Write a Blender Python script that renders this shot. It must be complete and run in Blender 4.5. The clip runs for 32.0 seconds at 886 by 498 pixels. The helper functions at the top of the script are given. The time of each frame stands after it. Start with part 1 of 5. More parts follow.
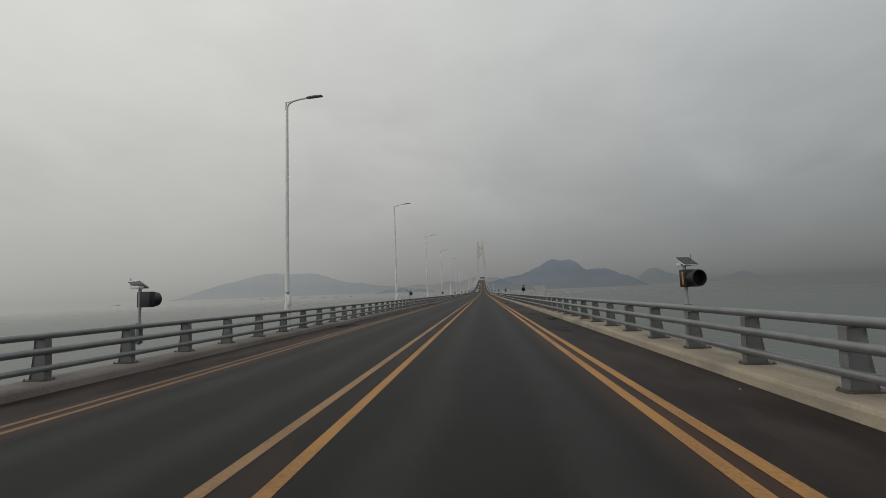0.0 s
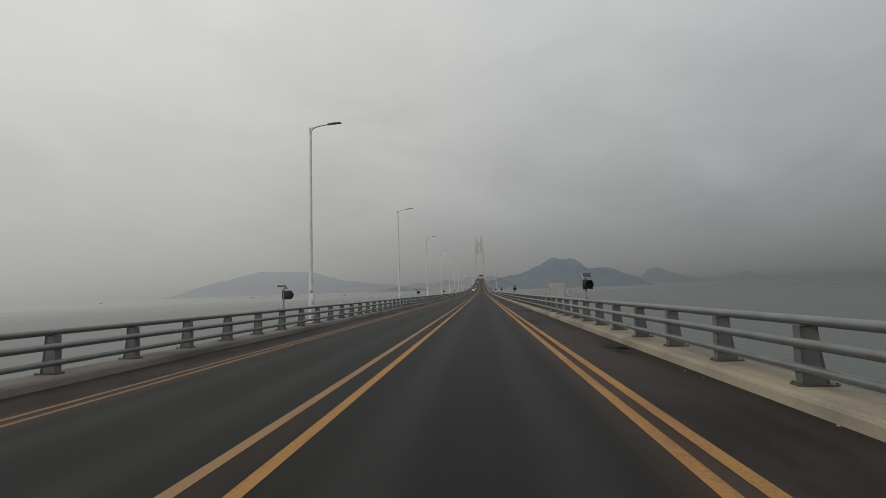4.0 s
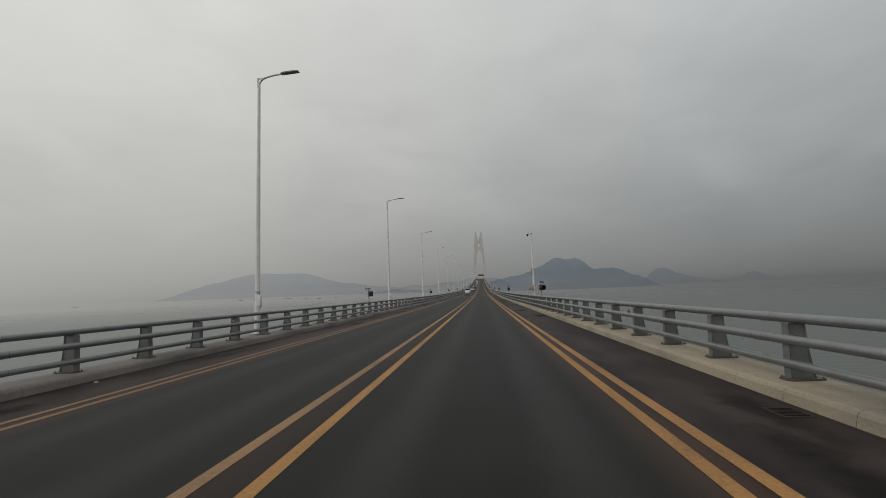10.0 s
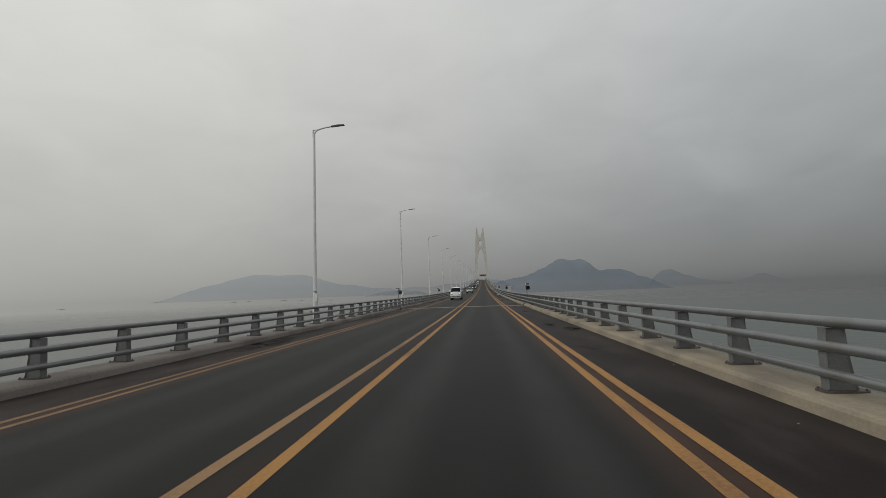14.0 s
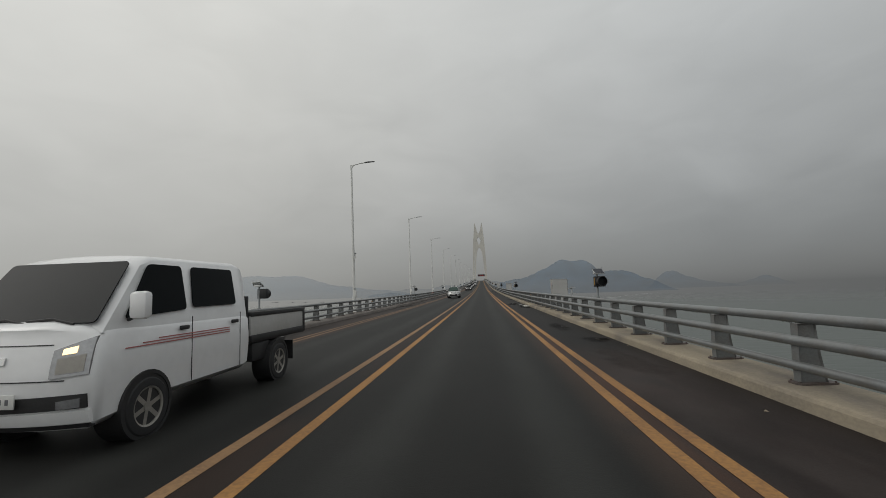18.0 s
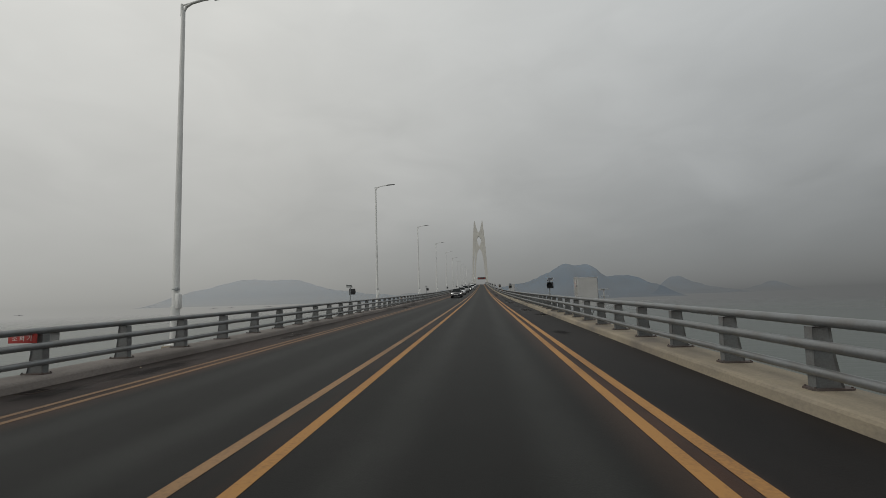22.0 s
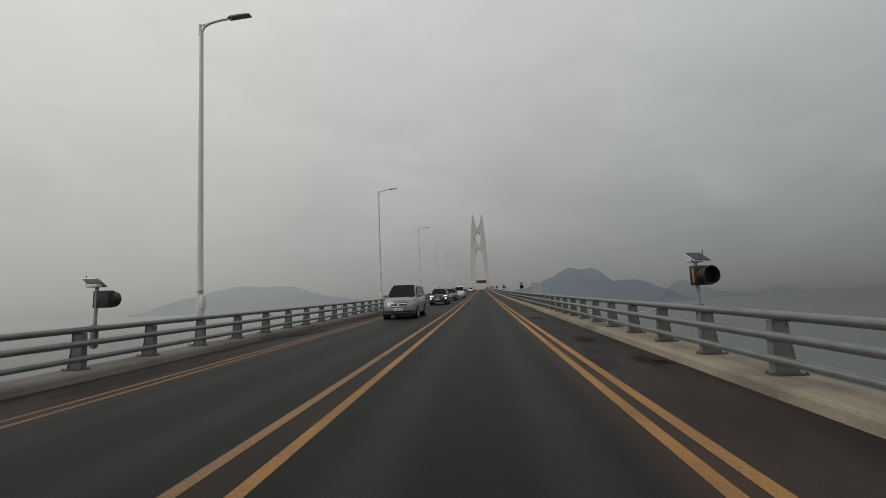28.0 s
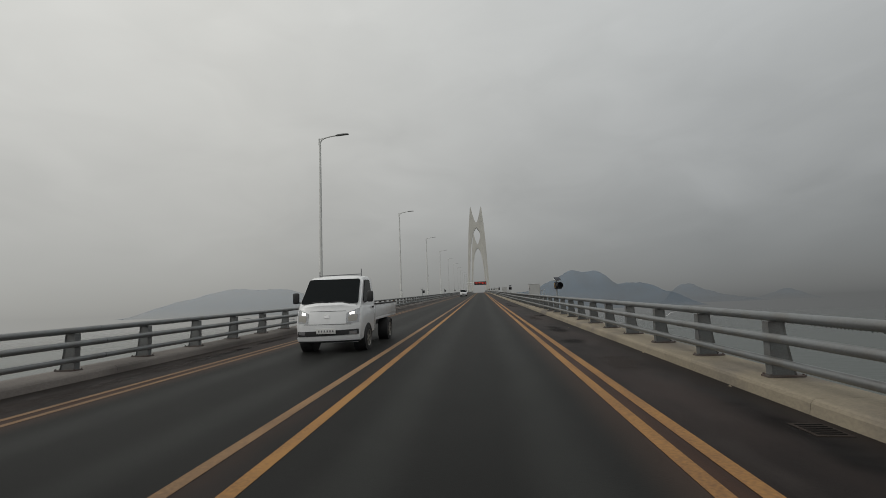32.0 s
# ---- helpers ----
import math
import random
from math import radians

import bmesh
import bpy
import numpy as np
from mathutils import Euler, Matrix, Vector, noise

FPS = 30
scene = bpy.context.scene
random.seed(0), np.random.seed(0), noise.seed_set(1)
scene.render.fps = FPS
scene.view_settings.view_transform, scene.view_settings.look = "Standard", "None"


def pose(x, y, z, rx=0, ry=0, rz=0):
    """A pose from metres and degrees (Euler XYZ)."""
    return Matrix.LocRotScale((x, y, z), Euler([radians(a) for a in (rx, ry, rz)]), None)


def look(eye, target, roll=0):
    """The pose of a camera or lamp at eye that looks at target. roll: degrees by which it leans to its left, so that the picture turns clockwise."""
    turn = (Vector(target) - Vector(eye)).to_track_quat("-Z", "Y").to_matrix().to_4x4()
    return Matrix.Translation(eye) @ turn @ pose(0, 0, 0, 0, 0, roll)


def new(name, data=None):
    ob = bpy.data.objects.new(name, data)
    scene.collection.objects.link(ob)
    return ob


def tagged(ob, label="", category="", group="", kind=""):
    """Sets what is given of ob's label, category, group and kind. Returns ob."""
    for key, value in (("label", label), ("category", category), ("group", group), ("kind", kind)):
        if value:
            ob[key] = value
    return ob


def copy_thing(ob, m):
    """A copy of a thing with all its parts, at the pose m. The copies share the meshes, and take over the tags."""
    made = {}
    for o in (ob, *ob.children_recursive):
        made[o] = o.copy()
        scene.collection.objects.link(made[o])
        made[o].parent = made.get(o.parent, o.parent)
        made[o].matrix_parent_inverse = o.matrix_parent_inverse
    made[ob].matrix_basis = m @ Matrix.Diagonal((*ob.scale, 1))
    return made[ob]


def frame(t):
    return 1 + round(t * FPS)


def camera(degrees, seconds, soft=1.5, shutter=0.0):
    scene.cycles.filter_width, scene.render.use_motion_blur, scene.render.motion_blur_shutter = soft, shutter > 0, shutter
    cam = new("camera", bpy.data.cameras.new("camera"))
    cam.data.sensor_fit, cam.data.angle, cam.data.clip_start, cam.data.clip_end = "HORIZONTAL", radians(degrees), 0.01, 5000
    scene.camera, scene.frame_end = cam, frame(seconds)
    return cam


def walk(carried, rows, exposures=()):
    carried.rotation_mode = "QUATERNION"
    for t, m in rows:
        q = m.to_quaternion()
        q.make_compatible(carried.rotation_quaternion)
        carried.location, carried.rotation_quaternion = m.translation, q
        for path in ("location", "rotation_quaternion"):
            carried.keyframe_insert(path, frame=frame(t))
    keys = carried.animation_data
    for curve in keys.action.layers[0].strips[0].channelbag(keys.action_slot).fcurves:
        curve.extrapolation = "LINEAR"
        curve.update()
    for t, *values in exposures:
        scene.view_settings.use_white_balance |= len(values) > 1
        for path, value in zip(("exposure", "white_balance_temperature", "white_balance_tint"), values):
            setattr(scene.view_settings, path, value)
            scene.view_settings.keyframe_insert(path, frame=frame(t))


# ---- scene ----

# Heights of the road along the bridge: the grade in degrees at every 60 m
GRADE = [-0.7, -0.7, -0.76, -0.67, -0.58, -0.34, 0.1, 0.6, 1.0, 1.45, 1.76, 1.88, 1.91, 1.86, 1.75, 1.6, 1.42, 1.23, 1.03, 0.83, 0.63, 0.43, 0.22, 0.1, 0.0]
GRID_Y = np.arange(-60.0, 1381.0, 2.0)
GRID_S = np.interp(GRID_Y, -60.0 + 60.0 * np.arange(len(GRADE)), GRADE)
GRID_Z = np.concatenate([[0.0], np.cumsum(np.tan(np.radians((GRID_S[1:] + GRID_S[:-1]) / 2)) * 2.0)])
GRID_Z -= np.interp(0.0, GRID_Y, GRID_Z)


def road_z(y):
    return float(np.interp(y, GRID_Y, GRID_Z))


def cross(x):
    """Crossfall: the oncoming side and the shoulders lie a little lower."""
    return -0.004 * max(0.0, -x) - 0.02 * max(0.0, abs(x) - 4.2)


def grade(y):
    return float(np.interp(y, GRID_Y, GRID_S))


# ---- camera: on the dashboard of a car in the right-hand lane ----
EYE_H = 1.452
cam = camera(90.1, 32.0, soft=0.7)
# seconds, metres from the centre line, metres along the bridge, pitch, yaw and lean in degrees
ROWS = [
    (0.0, 1.96, -4.29, 5.00, 4.96, 2.15),
    (0.5, 1.98, 4.62, 5.06, 4.92, 1.99),
    (1.0, 1.98, 13.52, 5.00, 4.89, 2.06),
    (1.5, 2.01, 22.48, 5.02, 4.91, 2.01),
    (2.0, 2.03, 31.45, 4.98, 4.87, 2.01),
    (2.5, 2.11, 40.41, 4.94, 4.76, 2.01),
    (3.0, 2.16, 49.36, 4.99, 4.79, 2.08),
    (3.5, 2.16, 58.33, 4.83, 4.79, 1.96),
    (5.5, 2.13, 93.90, 5.11, 4.84, 1.87),
    (6.0, 2.14, 102.70, 5.07, 4.88, 2.06),
    (6.5, 2.12, 111.54, 5.03, 4.85, 1.97),
    (7.0, 2.09, 120.42, 5.09, 4.88, 1.86),
    (7.5, 2.09, 129.23, 5.10, 4.85, 1.99),
    (8.0, 2.09, 138.00, 5.15, 4.82, 2.04),
    (8.5, 2.10, 146.80, 5.14, 4.86, 2.12),
    (9.0, 2.09, 155.52, 5.10, 4.91, 2.07),
    (9.5, 2.09, 164.22, 5.08, 4.83, 2.01),
    (10.0, 2.08, 172.95, 5.11, 4.79, 2.04),
    (10.5, 2.09, 181.66, 5.09, 4.74, 1.98),
    (11.0, 2.10, 190.39, 5.18, 4.88, 2.05),
    (11.5, 2.09, 198.97, 5.26, 4.86, 2.07),
    (12.0, 2.08, 207.67, 5.19, 4.96, 2.15),
    (12.5, 2.08, 216.39, 5.35, 5.00, 2.03),
    (13.0, 2.07, 224.83, 5.29, 4.98, 2.05),
    (13.5, 2.10, 233.25, 5.33, 4.99, 1.95),
    (14.0, 2.14, 241.63, 5.37, 5.02, 1.98),
    (14.5, 2.16, 250.03, 5.39, 4.91, 1.99),
    (16.5, 2.23, 283.83, 5.46, 4.87, 1.89),
    (17.0, 2.25, 292.29, 5.45, 4.82, 1.89),
    (17.5, 2.22, 300.68, 5.54, 4.85, 1.79),
    (18.0, 2.21, 309.31, 5.59, 4.85, 1.92),
    (18.5, 2.19, 317.96, 5.67, 5.00, 1.87),
    (19.0, 2.19, 326.46, 5.68, 4.96, 1.70),
    (19.5, 2.18, 335.04, 5.91, 4.93, 1.89),
    (20.0, 2.18, 343.53, 5.95, 4.88, 1.91),
    (20.5, 2.18, 352.02, 6.02, 4.88, 1.89),
    (21.0, 2.19, 360.55, 5.99, 4.81, 1.82),
    (21.5, 2.18, 369.05, 6.15, 4.86, 1.78),
    (22.0, 2.18, 377.50, 6.18, 4.90, 1.65),
    (22.5, 2.17, 386.00, 6.24, 4.79, 1.95),
    (23.0, 2.16, 394.40, 6.22, 4.82, 1.78),
    (23.5, 2.15, 402.81, 6.39, 4.87, 1.92),
    (24.0, 2.14, 411.19, 6.48, 4.81, 1.93),
    (24.5, 2.13, 419.46, 6.52, 4.88, 1.82),
    (25.0, 2.13, 427.82, 6.51, 4.82, 1.96),
    (25.5, 2.14, 436.16, 6.62, 4.82, 1.94),
    (27.5, 2.15, 468.67, 6.99, 4.85, 1.95),
    (28.0, 2.15, 476.70, 6.95, 4.85, 1.97),
    (28.5, 2.15, 484.79, 7.06, 4.84, 1.94),
    (29.0, 2.14, 492.78, 7.08, 4.79, 1.94),
    (29.5, 2.15, 500.61, 7.17, 4.87, 2.02),
    (30.0, 2.15, 508.60, 7.12, 4.79, 1.89),
    (30.5, 2.16, 516.63, 7.17, 4.79, 1.95),
    (31.0, 2.18, 524.71, 7.25, 4.83, 1.91),
    (31.5, 2.20, 532.73, 7.29, 4.74, 1.93),
    (32.0, 2.21, 540.75, 7.33, 4.73, 1.87),
]


def car_eye(x, y, pitch, yaw, lean):
    eye = Vector((x, y, road_z(y) + EYE_H))
    p, w = radians(pitch), radians(yaw)
    way = Vector((-math.sin(w) * math.cos(p), math.cos(w) * math.cos(p), math.sin(p)))
    return look(eye, eye + way, -lean)


walk(cam, [(t, car_eye(x, y, p, w, r)) for t, x, y, p, w, r in ROWS], ((0.0, 0.04), (14.0, 0.04), (22.0, 0.0), (32.0, -0.03)))

# brightness of the sky and base colours of road and sea
SKY_LOW, SKY_UP, SKY_CLOUD = 0.182, 0.635, 0.15
SKY_WISP = 0.09
SKY_LEFT, SKY_RIGHT, SKY_BACK = -0.185, -0.098, -0.20
ROAD_DARK, ROAD_TRACK = (0.0150, 0.0151, 0.0143), (0.0265, 0.0272, 0.0256)
SHOULDER_A, SHOULDER_B = (0.0135, 0.0102, 0.0094), (0.038, 0.0275, 0.0245)
SEA_A, SEA_B = (0.05, 0.064, 0.056, 1), (0.075, 0.09, 0.078, 1)

# ---- light: an overcast sky, brighter to the left ahead ----
scene.view_settings.exposure = 0.0
SUN_ELEV, SUN_AZ = radians(38), radians(-115)
world = bpy.data.worlds.new("overcast_sky")
scene.world = world
world.use_nodes = True
wn, wl = world.node_tree.nodes, world.node_tree.links
wn.clear()


def wnode(kind, **vals):
    nd = wn.new(kind)
    for k, val in vals.items():
        nd.inputs[k].default_value = val
    return nd


def wmath(op, a, b=None):
    nd = wn.new("ShaderNodeMath")
    nd.operation = op
    for i, q in enumerate((a, b)):
        if q is None:
            continue
        if isinstance(q, (int, float)):
            nd.inputs[i].default_value = q
        else:
            wl.new(q, nd.inputs[i])
    return nd.outputs[0]


w_out = wn.new("ShaderNodeOutputWorld")
w_bg = wn.new("ShaderNodeBackground")
w_sky = wn.new("ShaderNodeTexSky")
w_sky.sky_type, w_sky.sun_disc = "NISHITA", False
w_sky.sun_elevation, w_sky.sun_rotation = SUN_ELEV, SUN_AZ
w_co = wn.new("ShaderNodeTexCoord")
w_sep = wn.new("ShaderNodeSeparateXYZ")
wl.new(w_co.outputs["Generated"], w_sep.inputs[0])
# cloud deck: direction flattened towards the horizon, so that the banks stretch
w_map = wn.new("ShaderNodeMapping")
w_map.inputs["Scale"].default_value = (1.0, 1.0, 2.2)
w_map.inputs["Rotation"].default_value = (0.1, 0.35, 0.3)
wl.new(w_co.outputs["Generated"], w_map.inputs[0])
w_n1 = wnode("ShaderNodeTexNoise", Scale=1.9, Detail=3.0, Roughness=0.45, Distortion=0.4)
wl.new(w_map.outputs[0], w_n1.inputs["Vector"])
# brightness: rises with height, falls from the left to the right
w_up = wmath("POWER", wmath("MAXIMUM", w_sep.outputs["Z"], 0.0), 0.75)
w_side = wmath("ADD", wmath("MULTIPLY", wmath("MINIMUM", w_sep.outputs["X"], 0.0), SKY_LEFT), wmath("MULTIPLY", wmath("MAXIMUM", w_sep.outputs["X"], 0.0), SKY_RIGHT))
w_side = wmath("ADD", w_side, wmath("MULTIPLY", wmath("MINIMUM", w_sep.outputs["Y"], 0.0), SKY_BACK))
w_sum = wmath("ADD", wmath("MULTIPLY", w_up, SKY_UP), SKY_LOW)
w_sum = wmath("ADD", w_sum, w_side)
w_n2 = wnode("ShaderNodeTexNoise", Scale=5.5, Detail=5.0, Roughness=0.5, Distortion=0.6)
wl.new(w_map.outputs[0], w_n2.inputs["Vector"])
w_cl = wmath("MULTIPLY", wmath("SUBTRACT", w_n1.outputs[0], 0.5), SKY_CLOUD)
w_cl = wmath("ADD", w_cl, wmath("MULTIPLY", wmath("SUBTRACT", w_n2.outputs[0], 0.5), SKY_WISP))
w_cl = wmath("MULTIPLY", w_cl, wmath("MINIMUM", wmath("MULTIPLY", wmath("MAXIMUM", w_sep.outputs["Z"], 0.0), 5.0), 1.0))
w_sum = wmath("MINIMUM", wmath("MAXIMUM", wmath("ADD", w_sum, w_cl), 0.1), 0.95)
w_tint = wn.new("ShaderNodeMix")
w_tint.data_type = "RGBA"
w_tint.inputs["A"].default_value = (0.968, 1.0, 1.0, 1)
w_tint.inputs["B"].default_value = (1.0, 1.0, 0.955, 1)
w_tf = wmath("ADD", wmath("MULTIPLY", w_sep.outputs["X"], -1.1), 0.5)
wl.new(wmath("MINIMUM", wmath("MAXIMUM", w_tf, 0.0), 1.0), w_tint.inputs["Factor"])
w_cloud = wn.new("ShaderNodeVectorMath")
w_cloud.operation = "SCALE"
wl.new(w_tint.outputs["Result"], w_cloud.inputs[0])
wl.new(w_sum, w_cloud.inputs["Scale"])
w_dim = wn.new("ShaderNodeVectorMath")
w_dim.operation = "SCALE"
w_dim.inputs["Scale"].default_value = 0.06
wl.new(w_sky.outputs[0], w_dim.inputs[0])
w_mix = wn.new("ShaderNodeMix")
w_mix.data_type = "RGBA"
w_mix.inputs["Factor"].default_value = 0.97
wl.new(w_dim.outputs[0], w_mix.inputs["A"])
wl.new(w_cloud.outputs[0], w_mix.inputs["B"])
wl.new(w_mix.outputs["Result"], w_bg.inputs["Color"])
w_bg.inputs["Strength"].default_value = 1.0
wl.new(w_bg.outputs[0], w_out.inputs[0])

sun = new("sun", bpy.data.lights.new("sun", "SUN"))
sun.data.energy, sun.data.angle, sun.data.color = 0.5, radians(30), (1.0, 0.97, 0.92)
sun.matrix_world = look((0, 0, 60), (0 - math.sin(SUN_AZ), 0 - math.cos(SUN_AZ), 60 - math.tan(SUN_ELEV)))

# ---- materials ----
MATS = {}


def mat(name, colour, rough=0.6, metal=0.0, vary=0.25, scale=6.0, fine=60.0, bump=0.15, bump_scale=None, spec=0.5,
        second=None, second_amount=0.5, second_scale=1.2, stretch=(1, 1, 1), coat=0.0, random_tint=0.0, emit=0.0):
    """A surface with broad stains, fine grain and a little relief."""
    m = bpy.data.materials.new(name)
    m.use_nodes = True
    n, l = m.node_tree.nodes, m.node_tree.links
    b = n["Principled BSDF"]
    b.inputs["Roughness"].default_value = rough
    b.inputs["Metallic"].default_value = metal
    b.inputs["Specular IOR Level"].default_value = spec
    b.inputs["Coat Weight"].default_value = coat
    b.inputs["Coat Roughness"].default_value = 0.08
    co = n.new("ShaderNodeTexCoord")
    mp = n.new("ShaderNodeMapping")
    mp.inputs["Scale"].default_value = stretch
    l.new(co.outputs["Object"], mp.inputs[0])
    broad = n.new("ShaderNodeTexNoise")
    broad.inputs["Scale"].default_value, broad.inputs["Detail"].default_value = scale, 4.0
    grain = n.new("ShaderNodeTexNoise")
    grain.inputs["Scale"].default_value, grain.inputs["Detail"].default_value = fine, 3.0
    for q in (broad, grain):
        l.new(mp.outputs[0], q.inputs["Vector"])
    base = None
    if second:
        ramp = n.new("ShaderNodeMapRange")
        ramp.inputs["From Min"].default_value, ramp.inputs["From Max"].default_value = 0.45, 0.68
        st = n.new("ShaderNodeTexNoise")
        st.inputs["Scale"].default_value, st.inputs["Detail"].default_value = second_scale, 6.0
        l.new(mp.outputs[0], st.inputs["Vector"])
        l.new(st.outputs[0], ramp.inputs["Value"])
        k = n.new("ShaderNodeMath")
        k.operation = "MULTIPLY"
        k.inputs[1].default_value = second_amount
        l.new(ramp.outputs[0], k.inputs[0])
        mx = n.new("ShaderNodeMix")
        mx.data_type = "RGBA"
        mx.inputs["A"].default_value, mx.inputs["B"].default_value = (*colour, 1), (*second, 1)
        l.new(k.outputs[0], mx.inputs["Factor"])
        base = mx.outputs["Result"]
    ad = n.new("ShaderNodeMath")
    ad.operation = "ADD"
    l.new(broad.outputs[0], ad.inputs[0])
    l.new(grain.outputs[0], ad.inputs[1])
    rg = n.new("ShaderNodeMapRange")
    rg.inputs["From Min"].default_value, rg.inputs["From Max"].default_value = 0.6, 1.4
    rg.inputs["To Min"].default_value, rg.inputs["To Max"].default_value = 1 - vary, 1 + vary
    l.new(ad.outputs[0], rg.inputs["Value"])
    fac = rg.outputs[0]
    if random_tint:
        oi = n.new("ShaderNodeObjectInfo")
        r2 = n.new("ShaderNodeMapRange")
        r2.inputs["To Min"].default_value, r2.inputs["To Max"].default_value = 1 - random_tint, 1 + random_tint
        l.new(oi.outputs["Random"], r2.inputs["Value"])
        mu = n.new("ShaderNodeMath")
        mu.operation = "MULTIPLY"
        l.new(fac, mu.inputs[0])
        l.new(r2.outputs[0], mu.inputs[1])
        fac = mu.outputs[0]
    sc = n.new("ShaderNodeVectorMath")
    sc.operation = "SCALE"
    if base:
        l.new(base, sc.inputs[0])
    else:
        sc.inputs[0].default_value = colour
    l.new(fac, sc.inputs["Scale"])
    l.new(sc.outputs[0], b.inputs["Base Color"])
    if bump:
        bp = n.new("ShaderNodeBump")
        bp.inputs["Strength"].default_value, bp.inputs["Distance"].default_value = bump, 0.01
        l.new(grain.outputs[0], bp.inputs["Height"])
        l.new(bp.outputs[0], b.inputs["Normal"])
    if emit:
        b.inputs["Emission Color"].default_value = (*colour, 1)
        b.inputs["Emission Strength"].default_value = emit
    MATS[name] = m
    return m


CONCRETE = mat("concrete_kerb", (0.272, 0.231, 0.168), 0.85, vary=0.2, scale=0.9, fine=30, bump=0.14, second=(0.15, 0.13, 0.11), second_amount=0.85, second_scale=1.1, stretch=(1, 0.6, 1), random_tint=0.07)
# left kerb: its shade is put into a darker concrete colour, besides stains
SHADED_KERB = mat("shaded_concrete_kerb", (0.168, 0.149, 0.135), 0.9, vary=0.25, scale=0.9, fine=30, bump=0.16, second=(0.095, 0.083, 0.075), second_amount=0.9, second_scale=0.8, stretch=(1, 0.6, 1), random_tint=0.1)
STEEL = mat("painted_steel", (0.195, 0.204, 0.208), 0.36, 0.4, vary=0.14, scale=2.0, fine=30, bump=0.06, second=(0.16, 0.145, 0.125), second_amount=0.5, second_scale=2.2, random_tint=0.06)
POST = mat("weathered_steel_post", (0.135, 0.142, 0.142), 0.5, vary=0.3, scale=5.0, fine=50, bump=0.1, second=(0.085, 0.07, 0.062), second_amount=0.8, second_scale=3.0, random_tint=0.14)
PLATE = mat("rusty_base_plate", (0.082, 0.068, 0.062), 0.65, vary=0.3, scale=6.0, fine=60, second=(0.07, 0.04, 0.03), second_amount=0.6, second_scale=5.0)
GALV = mat("galvanised_pole", (0.66, 0.66, 0.64), 0.45, vary=0.12, scale=1.5, fine=20, bump=0.04, second=(0.54, 0.54, 0.52), second_amount=0.5, second_scale=0.8)
GREY_POLE = mat("grey_painted_pole", (0.24, 0.255, 0.262), 0.5, vary=0.15, scale=3, fine=30)
LIGHT_HEAD = mat("lamp_head_grey", (0.19, 0.192, 0.195), 0.4, vary=0.1)
BLACK = mat("black_plastic", (0.011, 0.011, 0.013), 0.5, vary=0.25, scale=6, fine=40)
LENS = mat("dark_signal_lens", (0.012, 0.013, 0.015), 0.4, spec=0.15, vary=0.3, scale=20, fine=90)
SOLAR = mat("solar_cells", (0.03, 0.033, 0.042), 0.45, vary=0.15, scale=10, spec=0.25)
ALU = mat("aluminium_frame", (0.55, 0.56, 0.56), 0.4, 0.3, vary=0.1)
CABINET = mat("stainless_cabinet", (0.30, 0.285, 0.26), 0.35, 0.35, vary=0.15, scale=3, fine=25, bump=0.02)
YELLOW = mat("yellow_plate", (0.34, 0.175, 0.035), 0.5, vary=0.2)
WHITE = mat("white_sheet_metal", (0.40, 0.396, 0.386), 0.5, vary=0.08, scale=1.2, fine=15, bump=0.03, second=(0.33, 0.325, 0.31), second_amount=0.5, second_scale=1.6)
OFFWHITE = mat("cream_painted_pole", (0.66, 0.64, 0.58), 0.5, vary=0.08, scale=1.0, fine=12, bump=0.03)
RED = mat("red_enamel", (0.34, 0.028, 0.022), 0.45, vary=0.15)
AMBER_DISC = mat("orange_reflector", (0.42, 0.21, 0.07), 0.35, vary=0.15)
IRON = mat("rusty_drain_iron", (0.036, 0.028, 0.024), 0.8, vary=0.4, scale=8, spec=0.15)
DARK = mat("dark_gap", (0.008, 0.008, 0.008), 0.9, spec=0.05)
PALE = mat("pale_painted_slats", (0.40, 0.395, 0.375), 0.55, vary=0.08)
SIGN = mat("white_sign", (0.60, 0.60, 0.585), 0.5, vary=0.06)
REDINK = mat("faded_red_print", (0.38, 0.13, 0.12), 0.6)
GREYINK = mat("grey_print", (0.12, 0.12, 0.13), 0.6)
PYLON = mat("pale_tower_concrete", (0.50, 0.485, 0.445), 0.85, vary=0.08, scale=0.05, fine=0.8, bump=0.0, second=(0.43, 0.415, 0.385), second_amount=0.7, second_scale=0.06)
RUBBER = mat("tyre_rubber", (0.018, 0.018, 0.019), 0.75)
ALLOY = mat("wheel_alloy", (0.42, 0.43, 0.44), 0.35, 0.6, vary=0.1)
CHROME = mat("chrome", (0.62, 0.62, 0.62), 0.15, 1.0, vary=0.05, bump=0.0)
GLASS = mat("tinted_car_glass", (0.008, 0.010, 0.011), 0.08, vary=0.1, spec=0.06, bump=0.0)
GREEN_GLASS = mat("greenish_car_glass", (0.022, 0.045, 0.038), 0.08, vary=0.1, spec=0.3, bump=0.0)
HEADLAMP = mat("clear_headlamp", (0.32, 0.325, 0.335), 0.14, 0.5, vary=0.22, scale=9, fine=30, coat=0.8)
LIT = mat("lit_headlamp", (1.0, 0.97, 0.9), 0.2, emit=2.5)
AMBER = mat("lit_amber_lamp", (1.0, 0.75, 0.4), 0.2, emit=1.5)
PLATE_W = mat("number_plate_white", (0.62, 0.62, 0.60), 0.4, vary=0.05)
TRIM = mat("black_car_trim", (0.02, 0.02, 0.021), 0.55)
